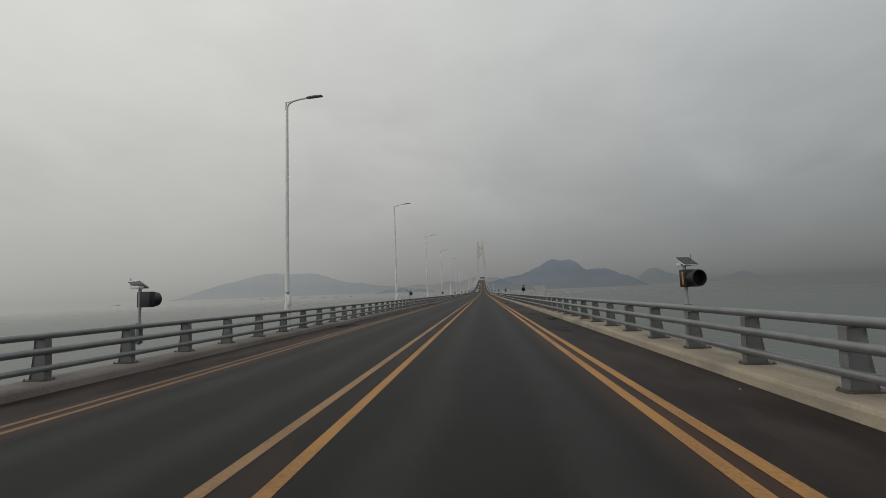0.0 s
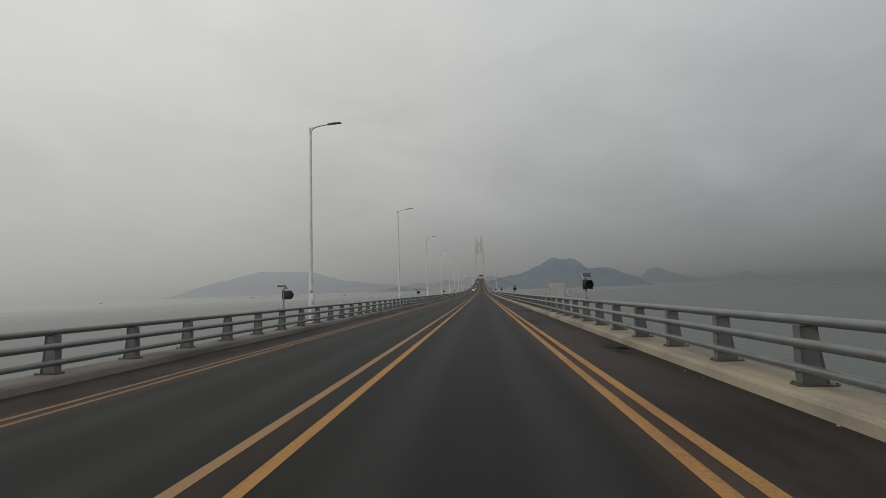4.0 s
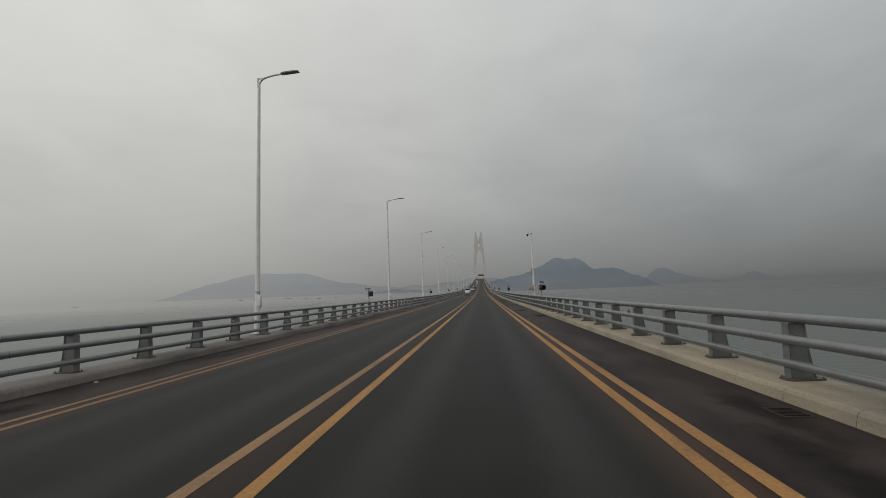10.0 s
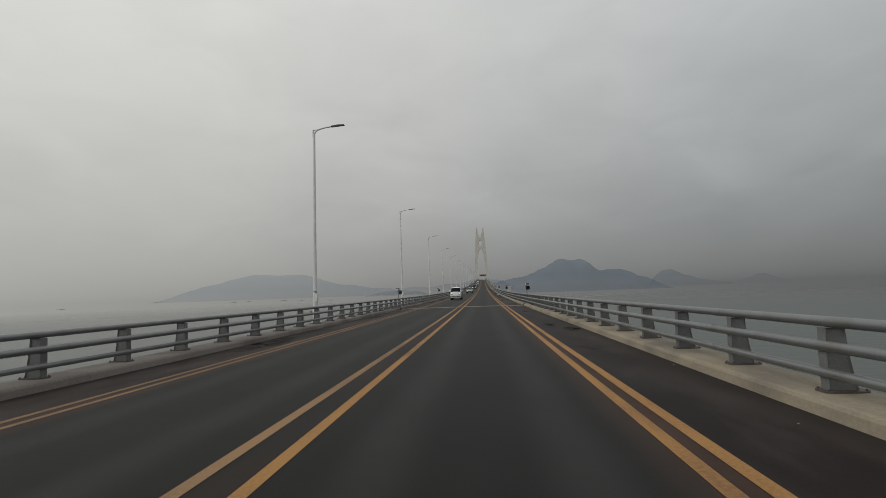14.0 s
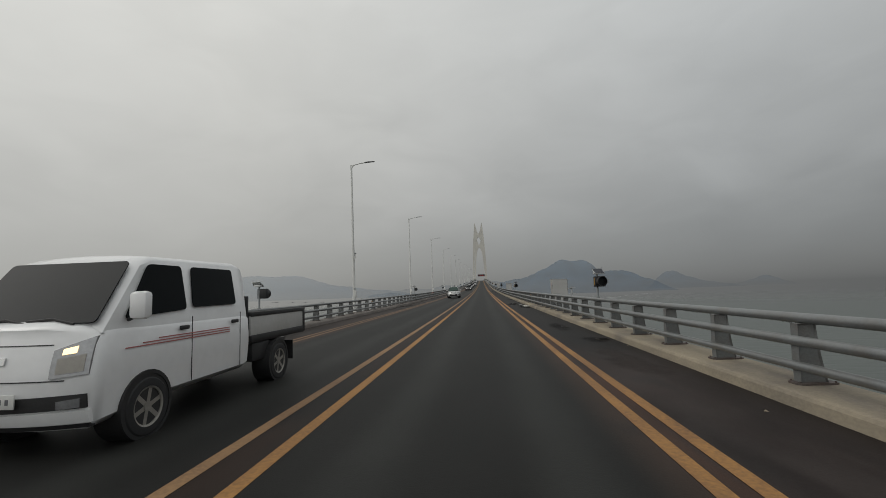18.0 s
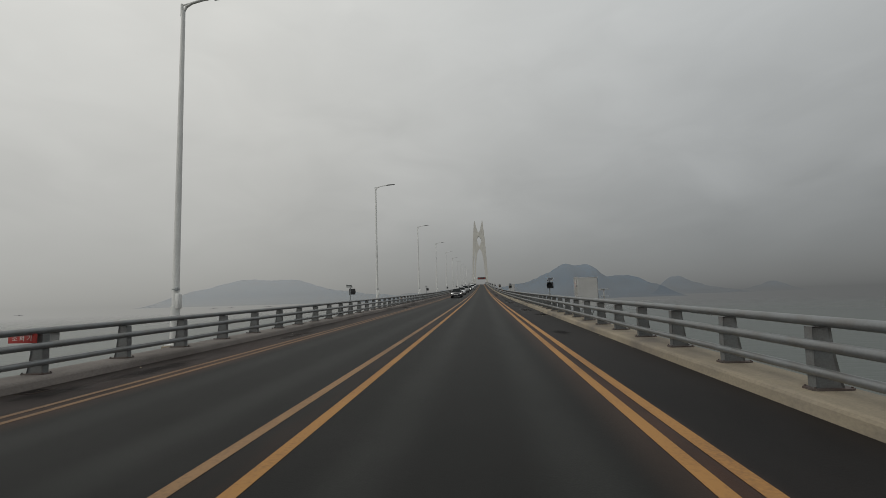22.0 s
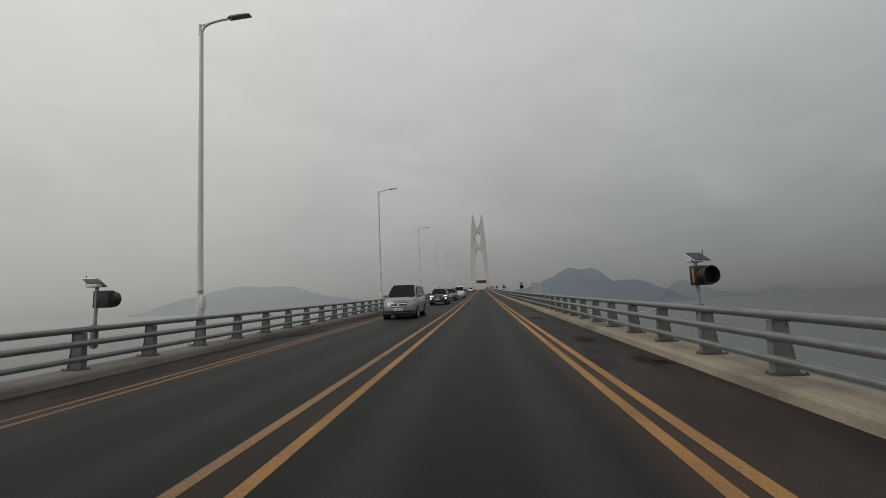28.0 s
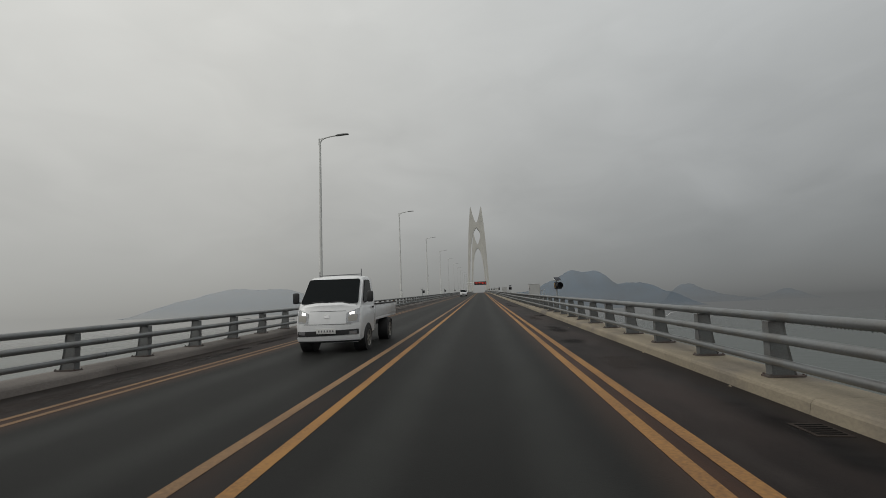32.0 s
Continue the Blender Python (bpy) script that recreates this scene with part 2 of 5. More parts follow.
PAINT = {
    "white": mat("white_car_paint", (0.72, 0.725, 0.73), 0.3, vary=0.05, scale=1.5, fine=8, bump=0.0, coat=0.6),
    "silver": mat("silver_car_paint", (0.48, 0.485, 0.48), 0.32, 0.5, vary=0.06, scale=1.5, fine=8, bump=0.0, coat=0.6),
    "pewter": mat("pewter_car_paint", (0.235, 0.23, 0.226), 0.38, 0.35, vary=0.06, scale=1.5, fine=8, bump=0.0, coat=0.6),
    "dark": mat("dark_blue_grey_car_paint", (0.026, 0.029, 0.037), 0.34, 0.2, vary=0.1, scale=1.5, fine=8, bump=0.0, coat=0.5),
    "charcoal": mat("charcoal_car_paint", (0.026, 0.025, 0.028), 0.34, 0.2, vary=0.1, scale=1.5, fine=8, bump=0.0, coat=0.5),
    "grey": mat("grey_car_paint", (0.085, 0.085, 0.09), 0.3, 0.3, vary=0.08, scale=1.5, fine=8, bump=0.0, coat=0.7),
}


def road_material():
    """Asphalt: dark lanes with paler wheel tracks, brown dirty shoulders, patches and stains."""
    m = bpy.data.materials.new("worn_asphalt")
    m.use_nodes = True
    n, l = m.node_tree.nodes, m.node_tree.links
    b = n["Principled BSDF"]
    co = n.new("ShaderNodeTexCoord")
    sep = n.new("ShaderNodeSeparateXYZ")
    l.new(co.outputs["Object"], sep.inputs[0])

    def mth(op, a, c=None):
        nd = n.new("ShaderNodeMath")
        nd.operation = op
        for i, q in enumerate((a, c)):
            if q is None:
                continue
            if isinstance(q, (int, float)):
                nd.inputs[i].default_value = q
            else:
                l.new(q, nd.inputs[i])
        return nd.outputs[0]

    def noise_at(scale, stretch=(1, 1, 1), detail=4.0):
        mp = n.new("ShaderNodeMapping")
        mp.inputs["Scale"].default_value = stretch
        l.new(co.outputs["Object"], mp.inputs[0])
        nd = n.new("ShaderNodeTexNoise")
        nd.inputs["Scale"].default_value, nd.inputs["Detail"].default_value = scale, detail
        l.new(mp.outputs[0], nd.inputs["Vector"])
        return nd.outputs[0]

    def smooth(v, lo, hi):
        nd = n.new("ShaderNodeMapRange")
        nd.interpolation_type = "SMOOTHSTEP"
        nd.inputs["From Min"].default_value, nd.inputs["From Max"].default_value = lo, hi
        l.new(v, nd.inputs["Value"])
        return nd.outputs[0]

    def mixc(f, a, c):
        nd = n.new("ShaderNodeMix")
        nd.data_type = "RGBA"
        l.new(f, nd.inputs["Factor"])
        for key, q in (("A", a), ("B", c)):
            if isinstance(q, tuple):
                nd.inputs[key].default_value = (*q, 1)
            else:
                l.new(q, nd.inputs[key])
        return nd.outputs["Result"]

    wob = mth("MULTIPLY", mth("SUBTRACT", noise_at(0.35, (0.4, 0.25, 1)), 0.5), 0.5)
    xx = mth("ADD", sep.outputs["X"], wob)
    ax = mth("ABSOLUTE", xx)
    # wheel tracks at 1.15 m and 2.85 m from the centre line
    tr1 = mth("SUBTRACT", 1.0, smooth(mth("ABSOLUTE", mth("SUBTRACT", ax, 1.15)), 0.05, 0.5))
    tr2 = mth("SUBTRACT", 1.0, smooth(mth("ABSOLUTE", mth("SUBTRACT", ax, 2.85)), 0.05, 0.5))
    track = mth("MULTIPLY", mth("MAXIMUM", tr1, tr2), mth("ADD", 0.35, noise_at(0.25, (1, 0.15, 1))))
    lane = mixc(track, ROAD_DARK, ROAD_TRACK)
    shoulder = mixc(smooth(noise_at(0.5, (1.2, 0.3, 1), 6.0), 0.35, 0.7), SHOULDER_A, SHOULDER_B)
    scuff = smooth(noise_at(1.7, (1, 0.35, 1), 6.0), 0.42, 0.66)
    shoulder = mixc(mth("MULTIPLY", scuff, 0.45), shoulder, (0.045, 0.037, 0.034))
    col = mixc(smooth(ax, 3.45, 4.0), lane, shoulder)
    # stretches of the near shoulder that were laid anew in blacker asphalt
    for y0, y1 in ((12.0, 27.0), (225.0, 240.0), (320.0, 447.0)):
        yy = mth("ADD", sep.outputs["Y"], mth("MULTIPLY", noise_at(0.6, (1, 0.5, 1)), 4.0))
        laid = mth("MULTIPLY", smooth(yy, y0, y0 + 3.0), mth("SUBTRACT", 1.0, smooth(yy, y1 - 3.0, y1)))
        laid = mth("MULTIPLY", laid, smooth(sep.outputs["X"], 4.15, 4.3))
        col = mixc(mth("MULTIPLY", laid, 0.8), col, (0.0105, 0.0100, 0.0097))
    # dirt along the kerb, and a reddish bleed beside the painted lines
    col = mixc(mth("MULTIPLY", smooth(ax, 5.2, 5.75), 0.55), col, (0.020, 0.016, 0.014))
    bleed = mth("SUBTRACT", 1.0, smooth(mth("ABSOLUTE", mth("SUBTRACT", mth("ABSOLUTE", sep.outputs["X"]), 3.75)), 0.05, 0.5))
    col = mixc(mth("MULTIPLY", bleed, 0.35), col, (0.075, 0.045, 0.032))
    # old orange paint worn into the asphalt round the pairs of lines
    for centre, reach, deep in ((3.955, 0.30, 0.6), (0.0, 0.42, 0.3)):
        old = mth("SUBTRACT", 1.0, smooth(mth("ABSOLUTE", mth("SUBTRACT", mth("ABSOLUTE", sep.outputs["X"]), centre)), reach * 0.45, reach))
        col = mixc(mth("MULTIPLY", old, mth("MULTIPLY", smooth(noise_at(2.2, (1, 0.12, 1), 5.0), 0.3, 0.7), deep)), col, (0.068, 0.034, 0.022))
    # oil spots and patches
    spot = smooth(noise_at(0.9, (1, 0.45, 1), 5.0), 0.62, 0.74)
    col = mixc(mth("MULTIPLY", spot, 0.55), col, (0.018, 0.017, 0.017))
    grain = noise_at(90.0, (1, 1, 1), 2.0)
    broad = noise_at(1.6, (1, 0.5, 1), 5.0)
    sc = n.new("ShaderNodeVectorMath")
    sc.operation = "SCALE"
    l.new(col, sc.inputs[0])
    l.new(mth("ADD", mth("MULTIPLY", grain, 0.6), mth("ADD", mth("MULTIPLY", broad, 0.5), 0.45)), sc.inputs["Scale"])
    l.new(sc.outputs[0], b.inputs["Base Color"])
    b.inputs["Roughness"].default_value = 0.6
    b.inputs["Specular IOR Level"].default_value = 0.09
    bp = n.new("ShaderNodeBump")
    bp.inputs["Strength"].default_value, bp.inputs["Distance"].default_value = 0.35, 0.006
    l.new(grain, bp.inputs["Height"])
    l.new(bp.outputs[0], b.inputs["Normal"])
    return m


def worn_paint(name, colour, under, wear):
    m = bpy.data.materials.new(name)
    m.use_nodes = True
    n, l = m.node_tree.nodes, m.node_tree.links
    b = n["Principled BSDF"]
    co = n.new("ShaderNodeTexCoord")
    outs = []
    for scale, st in ((3.0, (1, 0.25, 1)), (28.0, (1, 1, 1)), (0.6, (0.3, 0.12, 1))):
        mp = n.new("ShaderNodeMapping")
        mp.inputs["Scale"].default_value = st
        l.new(co.outputs["Object"], mp.inputs[0])
        nz = n.new("ShaderNodeTexNoise")
        nz.inputs["Scale"].default_value, nz.inputs["Detail"].default_value = scale, 5.0
        l.new(mp.outputs[0], nz.inputs["Vector"])
        outs.append(nz.outputs[0])
    a1 = n.new("ShaderNodeMath")
    l.new(outs[0], a1.inputs[0])
    l.new(outs[1], a1.inputs[1])
    a2 = n.new("ShaderNodeMath")
    l.new(a1.outputs[0], a2.inputs[0])
    l.new(outs[2], a2.inputs[1])
    rg = n.new("ShaderNodeMapRange")
    rg.inputs["From Min"].default_value, rg.inputs["From Max"].default_value = wear, wear + 0.75
    l.new(a2.outputs[0], rg.inputs["Value"])
    mx = n.new("ShaderNodeMix")
    mx.data_type = "RGBA"
    mx.inputs["A"].default_value, mx.inputs["B"].default_value = (*colour, 1), (*under, 1)
    l.new(rg.outputs[0], mx.inputs["Factor"])
    l.new(mx.outputs["Result"], b.inputs["Base Color"])
    b.inputs["Roughness"].default_value = 0.7
    b.inputs["Specular IOR Level"].default_value = 0.3
    return m


SEA_Z = -22.0


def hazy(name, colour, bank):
    """Woods across the water: haze is put in as transparency, growing with distance."""
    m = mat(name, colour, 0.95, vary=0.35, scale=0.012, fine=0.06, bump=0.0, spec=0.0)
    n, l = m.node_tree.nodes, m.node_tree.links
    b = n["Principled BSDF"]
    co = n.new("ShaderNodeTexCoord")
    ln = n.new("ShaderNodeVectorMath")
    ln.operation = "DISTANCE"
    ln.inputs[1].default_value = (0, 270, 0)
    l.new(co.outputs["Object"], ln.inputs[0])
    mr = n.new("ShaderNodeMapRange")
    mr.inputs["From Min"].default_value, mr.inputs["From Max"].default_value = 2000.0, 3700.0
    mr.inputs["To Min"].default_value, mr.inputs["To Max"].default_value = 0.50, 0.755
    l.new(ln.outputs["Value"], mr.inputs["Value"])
    # haze put in by height as well: more see-through down by the water
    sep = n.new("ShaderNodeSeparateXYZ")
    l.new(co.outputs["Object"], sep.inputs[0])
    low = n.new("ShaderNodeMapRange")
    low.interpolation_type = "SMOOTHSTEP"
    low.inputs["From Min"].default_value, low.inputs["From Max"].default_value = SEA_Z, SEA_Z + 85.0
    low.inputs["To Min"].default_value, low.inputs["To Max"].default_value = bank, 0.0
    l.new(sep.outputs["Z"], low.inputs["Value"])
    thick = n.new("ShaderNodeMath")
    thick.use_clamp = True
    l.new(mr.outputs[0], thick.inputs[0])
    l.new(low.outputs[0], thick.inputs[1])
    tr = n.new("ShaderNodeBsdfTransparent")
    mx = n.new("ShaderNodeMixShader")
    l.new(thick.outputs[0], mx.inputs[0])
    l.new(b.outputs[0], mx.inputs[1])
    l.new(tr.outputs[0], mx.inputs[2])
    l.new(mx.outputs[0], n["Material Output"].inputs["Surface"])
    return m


def sea_material():
    m = bpy.data.materials.new("grey_sea")
    m.use_nodes = True
    n, l = m.node_tree.nodes, m.node_tree.links
    b = n["Principled BSDF"]
    co = n.new("ShaderNodeTexCoord")
    mp = n.new("ShaderNodeMapping")
    mp.inputs["Scale"].default_value = (0.35, 1, 1)
    l.new(co.outputs["Object"], mp.inputs[0])
    nz = n.new("ShaderNodeTexNoise")
    nz.inputs["Scale"].default_value, nz.inputs["Detail"].default_value = 0.35, 8.0
    l.new(mp.outputs[0], nz.inputs["Vector"])
    big = n.new("ShaderNodeTexNoise")
    big.inputs["Scale"].default_value, big.inputs["Detail"].default_value = 0.006, 5.0
    l.new(mp.outputs[0], big.inputs["Vector"])
    mx = n.new("ShaderNodeMix")
    mx.data_type = "RGBA"
    mx.inputs["A"].default_value, mx.inputs["B"].default_value = SEA_A, SEA_B
    l.new(big.outputs[0], mx.inputs["Factor"])
    l.new(mx.outputs["Result"], b.inputs["Base Color"])
    b.inputs["Roughness"].default_value = 0.4
    b.inputs["Specular IOR Level"].default_value = 0.3
    bp = n.new("ShaderNodeBump")
    bp.inputs["Strength"].default_value, bp.inputs["Distance"].default_value = 0.5, 0.5
    l.new(nz.outputs[0], bp.inputs["Height"])
    l.new(bp.outputs[0], b.inputs["Normal"])
    # mist put in as transparency by distance: far water melts into the sky
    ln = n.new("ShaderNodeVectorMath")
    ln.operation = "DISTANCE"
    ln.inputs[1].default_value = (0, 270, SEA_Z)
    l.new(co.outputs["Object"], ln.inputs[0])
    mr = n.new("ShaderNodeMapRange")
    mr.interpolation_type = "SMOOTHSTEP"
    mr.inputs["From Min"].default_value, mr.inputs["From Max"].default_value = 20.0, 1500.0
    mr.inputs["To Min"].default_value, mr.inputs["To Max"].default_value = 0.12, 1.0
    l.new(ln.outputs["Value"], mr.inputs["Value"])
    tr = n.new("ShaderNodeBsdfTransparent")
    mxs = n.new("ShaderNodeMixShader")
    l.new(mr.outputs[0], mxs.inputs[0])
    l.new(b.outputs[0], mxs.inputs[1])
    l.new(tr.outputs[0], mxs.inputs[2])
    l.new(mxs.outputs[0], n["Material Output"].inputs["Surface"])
    return m


ASPHALT = road_material()
LINE = worn_paint("worn_orange_road_paint", (0.335, 0.172, 0.052), (0.12, 0.062, 0.034), 1.34)
LINE_MID = worn_paint("dull_orange_road_paint", (0.265, 0.158, 0.076), (0.105, 0.060, 0.038), 1.32)
LINE_PALE = worn_paint("dirty_orange_road_paint", (0.205, 0.122, 0.062), (0.07, 0.045, 0.032), 1.30)
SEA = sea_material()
# haze sits in these base colours too: bluer than the woods themselves
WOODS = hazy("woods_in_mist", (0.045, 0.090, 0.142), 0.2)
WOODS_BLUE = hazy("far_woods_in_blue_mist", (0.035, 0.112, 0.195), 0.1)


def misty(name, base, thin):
    """A far thing half lost in mist: haze put in as a fixed transparency."""
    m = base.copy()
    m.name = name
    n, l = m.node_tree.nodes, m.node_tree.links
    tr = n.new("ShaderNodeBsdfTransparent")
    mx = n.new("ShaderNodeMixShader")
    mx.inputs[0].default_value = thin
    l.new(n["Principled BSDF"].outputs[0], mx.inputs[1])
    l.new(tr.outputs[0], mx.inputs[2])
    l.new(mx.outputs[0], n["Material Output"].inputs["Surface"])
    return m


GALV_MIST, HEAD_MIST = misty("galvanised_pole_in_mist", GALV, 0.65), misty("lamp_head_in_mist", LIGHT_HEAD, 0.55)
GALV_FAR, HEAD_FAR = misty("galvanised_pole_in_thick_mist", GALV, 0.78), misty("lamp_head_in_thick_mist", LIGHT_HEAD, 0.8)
LED = mat("red_light_dots", (1.0, 0.06, 0.03), 0.4, emit=0.24)


# ---- mesh helpers ----
def mesh_of(name, bm, materials=(), smooth=None):
    me = bpy.data.meshes.new(name)
    bmesh.ops.recalc_face_normals(bm, faces=bm.faces[:])
    bm.to_mesh(me)
    bm.free()
    for m in materials:
        me.materials.append(m)
    if smooth is not None:
        me.polygons.foreach_set("use_smooth", [True] * len(me.polygons))
        me.set_sharp_from_angle(angle=radians(smooth))
    return me


def part(name, bm, material, parent, label="", smooth=35, at=None):
    me = bm if isinstance(bm, bpy.types.Mesh) else mesh_of(name, bm, (material,), smooth)
    ob = new(name, me)
    ob.parent = parent
    if at is not None:
        ob.matrix_basis = at
    if label:
        ob["label"] = label
    return ob


def thing(name, label, category, m=None, group="", kind=""):
    ob = new(name)
    ob.empty_display_size = 0.2
    if m is not None:
        ob.matrix_basis = m
    return tagged(ob, label, category, group, kind)


def bx(bm, c, s, bevel=0.0, m=None):
    r = bmesh.ops.create_cube(bm, size=1.0)
    vs = r["verts"]
    bmesh.ops.scale(bm, vec=s, verts=vs)
    if bevel:
        es = list({e for q in vs for e in q.link_edges})
        r = bmesh.ops.bevel(bm, geom=es, offset=bevel, segments=2, affect="EDGES", profile=0.5)
        vs = list({q for f in r["faces"] for q in f.verts} | {q for q in vs if q.is_valid})
    mt = Matrix.Translation(c) @ (m if m is not None else Matrix())
    bmesh.ops.transform(bm, matrix=mt, verts=vs)
    return vs


def box(c, s, bevel=0.0, m=None):
    bm = bmesh.new()
    bx(bm, c, s, bevel, m)
    return bm


def rod(bm, a, b, r0, r1=None, seg=12):
    a, b = Vector(a), Vector(b)
    r1 = r0 if r1 is None else r1
    q = (b - a).to_track_quat("Z", "Y").to_matrix().to_4x4()
    r = bmesh.ops.create_cone(bm, cap_ends=True, segments=seg, radius1=r0, radius2=r1, depth=(b - a).length)
    bmesh.ops.transform(bm, matrix=Matrix.Translation((a + b) / 2) @ q, verts=r["verts"])
    return r["verts"]


def rods(*items, seg=12):
    bm = bmesh.new()
    for it in items:
        rod(bm, *it, seg=seg)
    return bm


def prism(pts, axis, lo, hi):
    """A polygon pushed along an axis: 'x' takes (y, z), 'y' takes (x, z), 'z' takes (x, y)."""
    bm = bmesh.new()

    def p3(p, d):
        return {"x": (d, p[0], p[1]), "y": (p[0], d, p[1]), "z": (p[0], p[1], d)}[axis]
    a = [bm.verts.new(p3(p, lo)) for p in pts]
    b = [bm.verts.new(p3(p, hi)) for p in pts]
    bm.faces.new(a)
    bm.faces.new(b[::-1])
    for i in range(len(pts)):
        j = (i + 1) % len(pts)
        bm.faces.new((a[i], b[i], b[j], a[j]))
    return bm


def sweep_road(section, ys, closed=True):
    """A cross-section of (x, z over the road) carried along the bridge."""
    bm = bmesh.new()
    rings = [[bm.verts.new((x, y, road_z(y) + cross(x) + z)) for x, z in section] for y in ys]
    k = len(section)
    for a, b in zip(rings, rings[1:]):
        for i in range(k if closed else k - 1):
            j = (i + 1) % k
            bm.faces.new((a[i], a[j], b[j], b[i]))
    if closed:
        bm.faces.new(rings[0][::-1])
        bm.faces.new(rings[-1])
    return bm


def stations(y0, y1, step):
    n = max(1, round((y1 - y0) / step))
    return [y0 + (y1 - y0) * i / n for i in range(n + 1)]


START, NEAR_END, FAR_END = -40.0, 600.0, 1370.0

# ---- the sea and the land across it ----
bm = bmesh.new()
for sx, sy in ((-1, -1), (1, -1), (1, 1), (-1, 1)):
    bm.verts.new((sx * 6500, 300 + sy * 6500, SEA_Z))
bm.faces.new(bm.verts[:])
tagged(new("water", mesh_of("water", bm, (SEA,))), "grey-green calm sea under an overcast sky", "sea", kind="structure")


def hills(name, label, peaks, material, span, step=16.0, seed=0.0, cliff=None):
    """Islands: rounded summits (x, y, height over the sea, half-widths) roughened by noise."""
    x0, x1, y0, y1 = span
    nx, ny = int((x1 - x0) / step), max(10, int((y1 - y0) / (step * 2.2)))
    bm = bmesh.new()
    rows = []
    for j in range(ny + 1):
        y = y0 + (y1 - y0) * j / ny
        row = []
        for i in range(nx + 1):
            x = x0 + (x1 - x0) * i / nx
            h = 0.0
            for px, py, ph, sx, sy in peaks:
                h = max(h, 0.0) + 0.0
                q = ((x - px) / sx) ** 2 + ((y - py) / sy) ** 2
                h = (h ** 3 + (ph * math.exp(-q)) ** 3) ** (1 / 3)
            if cliff:
                h *= min(1.0, max(0.0, (x - cliff) / 110.0))
            nz = noise.fractal(Vector((x * 0.006 + seed, y * 0.006, seed)), 1.0, 2.0, 5)
            h = h * (1 + 0.09 * nz) + 3.4 * noise.noise(Vector((x * 0.05, y * 0.05, seed))) + 2.8 * noise.noise(Vector((x * 0.13, y * 0.13, seed)))
            row.append(bm.verts.new((x, y, max(SEA_Z + h - 14.0, SEA_Z + 0.02))))
        rows.append(row)
    # only the slopes that look towards the bridge
    for a, b in zip(rows, rows[1:]):
        for i in range(nx):
            q = (a[i].co, a[i + 1].co, b[i + 1].co)
            nrm = (q[1] - q[0]).cross(q[2] - q[0])
            if nrm.dot(Vector((0, 270, 0)) - q[0]) > 0 and max(p.z for p in q + (b[i].co,)) > SEA_Z + 0.03:
                bm.faces.new((a[i], a[i + 1], b[i + 1], b[i]))
    bmesh.ops.delete(bm, geom=[q for q in bm.verts if not q.link_faces], context="VERTS")
    ob = new(name, mesh_of(name, bm, (material,), 60))
    return tagged(ob, label, "island", "islands across the water", "structure")


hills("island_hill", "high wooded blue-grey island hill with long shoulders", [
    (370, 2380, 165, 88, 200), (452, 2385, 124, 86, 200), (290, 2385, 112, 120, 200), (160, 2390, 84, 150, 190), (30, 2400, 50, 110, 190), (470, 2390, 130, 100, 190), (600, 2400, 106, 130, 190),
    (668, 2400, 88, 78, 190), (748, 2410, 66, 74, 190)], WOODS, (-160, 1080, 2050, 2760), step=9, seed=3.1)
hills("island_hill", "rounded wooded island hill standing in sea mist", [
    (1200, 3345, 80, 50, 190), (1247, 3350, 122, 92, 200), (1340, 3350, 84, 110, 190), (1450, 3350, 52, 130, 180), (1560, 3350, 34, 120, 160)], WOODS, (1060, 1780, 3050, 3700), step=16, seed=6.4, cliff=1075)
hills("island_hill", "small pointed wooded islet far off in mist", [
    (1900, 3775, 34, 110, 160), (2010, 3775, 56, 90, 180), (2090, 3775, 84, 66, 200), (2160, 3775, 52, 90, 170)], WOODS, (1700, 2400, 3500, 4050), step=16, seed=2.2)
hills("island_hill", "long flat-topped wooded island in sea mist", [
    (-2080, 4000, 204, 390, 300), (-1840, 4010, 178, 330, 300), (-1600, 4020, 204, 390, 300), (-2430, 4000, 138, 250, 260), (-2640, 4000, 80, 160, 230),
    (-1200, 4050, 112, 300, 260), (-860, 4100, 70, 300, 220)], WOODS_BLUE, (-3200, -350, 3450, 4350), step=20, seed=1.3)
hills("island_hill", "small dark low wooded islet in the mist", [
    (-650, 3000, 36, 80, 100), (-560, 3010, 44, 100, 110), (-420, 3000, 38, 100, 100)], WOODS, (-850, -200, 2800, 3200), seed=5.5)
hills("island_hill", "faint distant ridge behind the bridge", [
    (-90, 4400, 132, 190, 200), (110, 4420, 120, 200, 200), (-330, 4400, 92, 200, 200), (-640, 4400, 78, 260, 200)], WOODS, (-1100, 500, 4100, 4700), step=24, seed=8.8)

# rafts of a fish farm on the water
for k, (x, y) in enumerate([(-1175, 2254), (-1110, 2262), (-953, 2286), (-905, 2210), (-1047, 2028), (-700, 1900), (-541, 1783), (-610, 1800), (-1500, 1700)]):
    raft = thing("fish_farm_raft", "low dark fish-farm raft floating on the sea", "raft", pose(x, y, SEA_Z), "fish-farm rafts")
    part("float_frame", box((0, 0, 0.4), (16 + 5 * (k % 3), 6, 0.8), 0.2), GREYINK, raft)
    part("hut", box((3, 0, 1.6), (3, 2.4, 1.8), 0.1), GREYINK, raft)

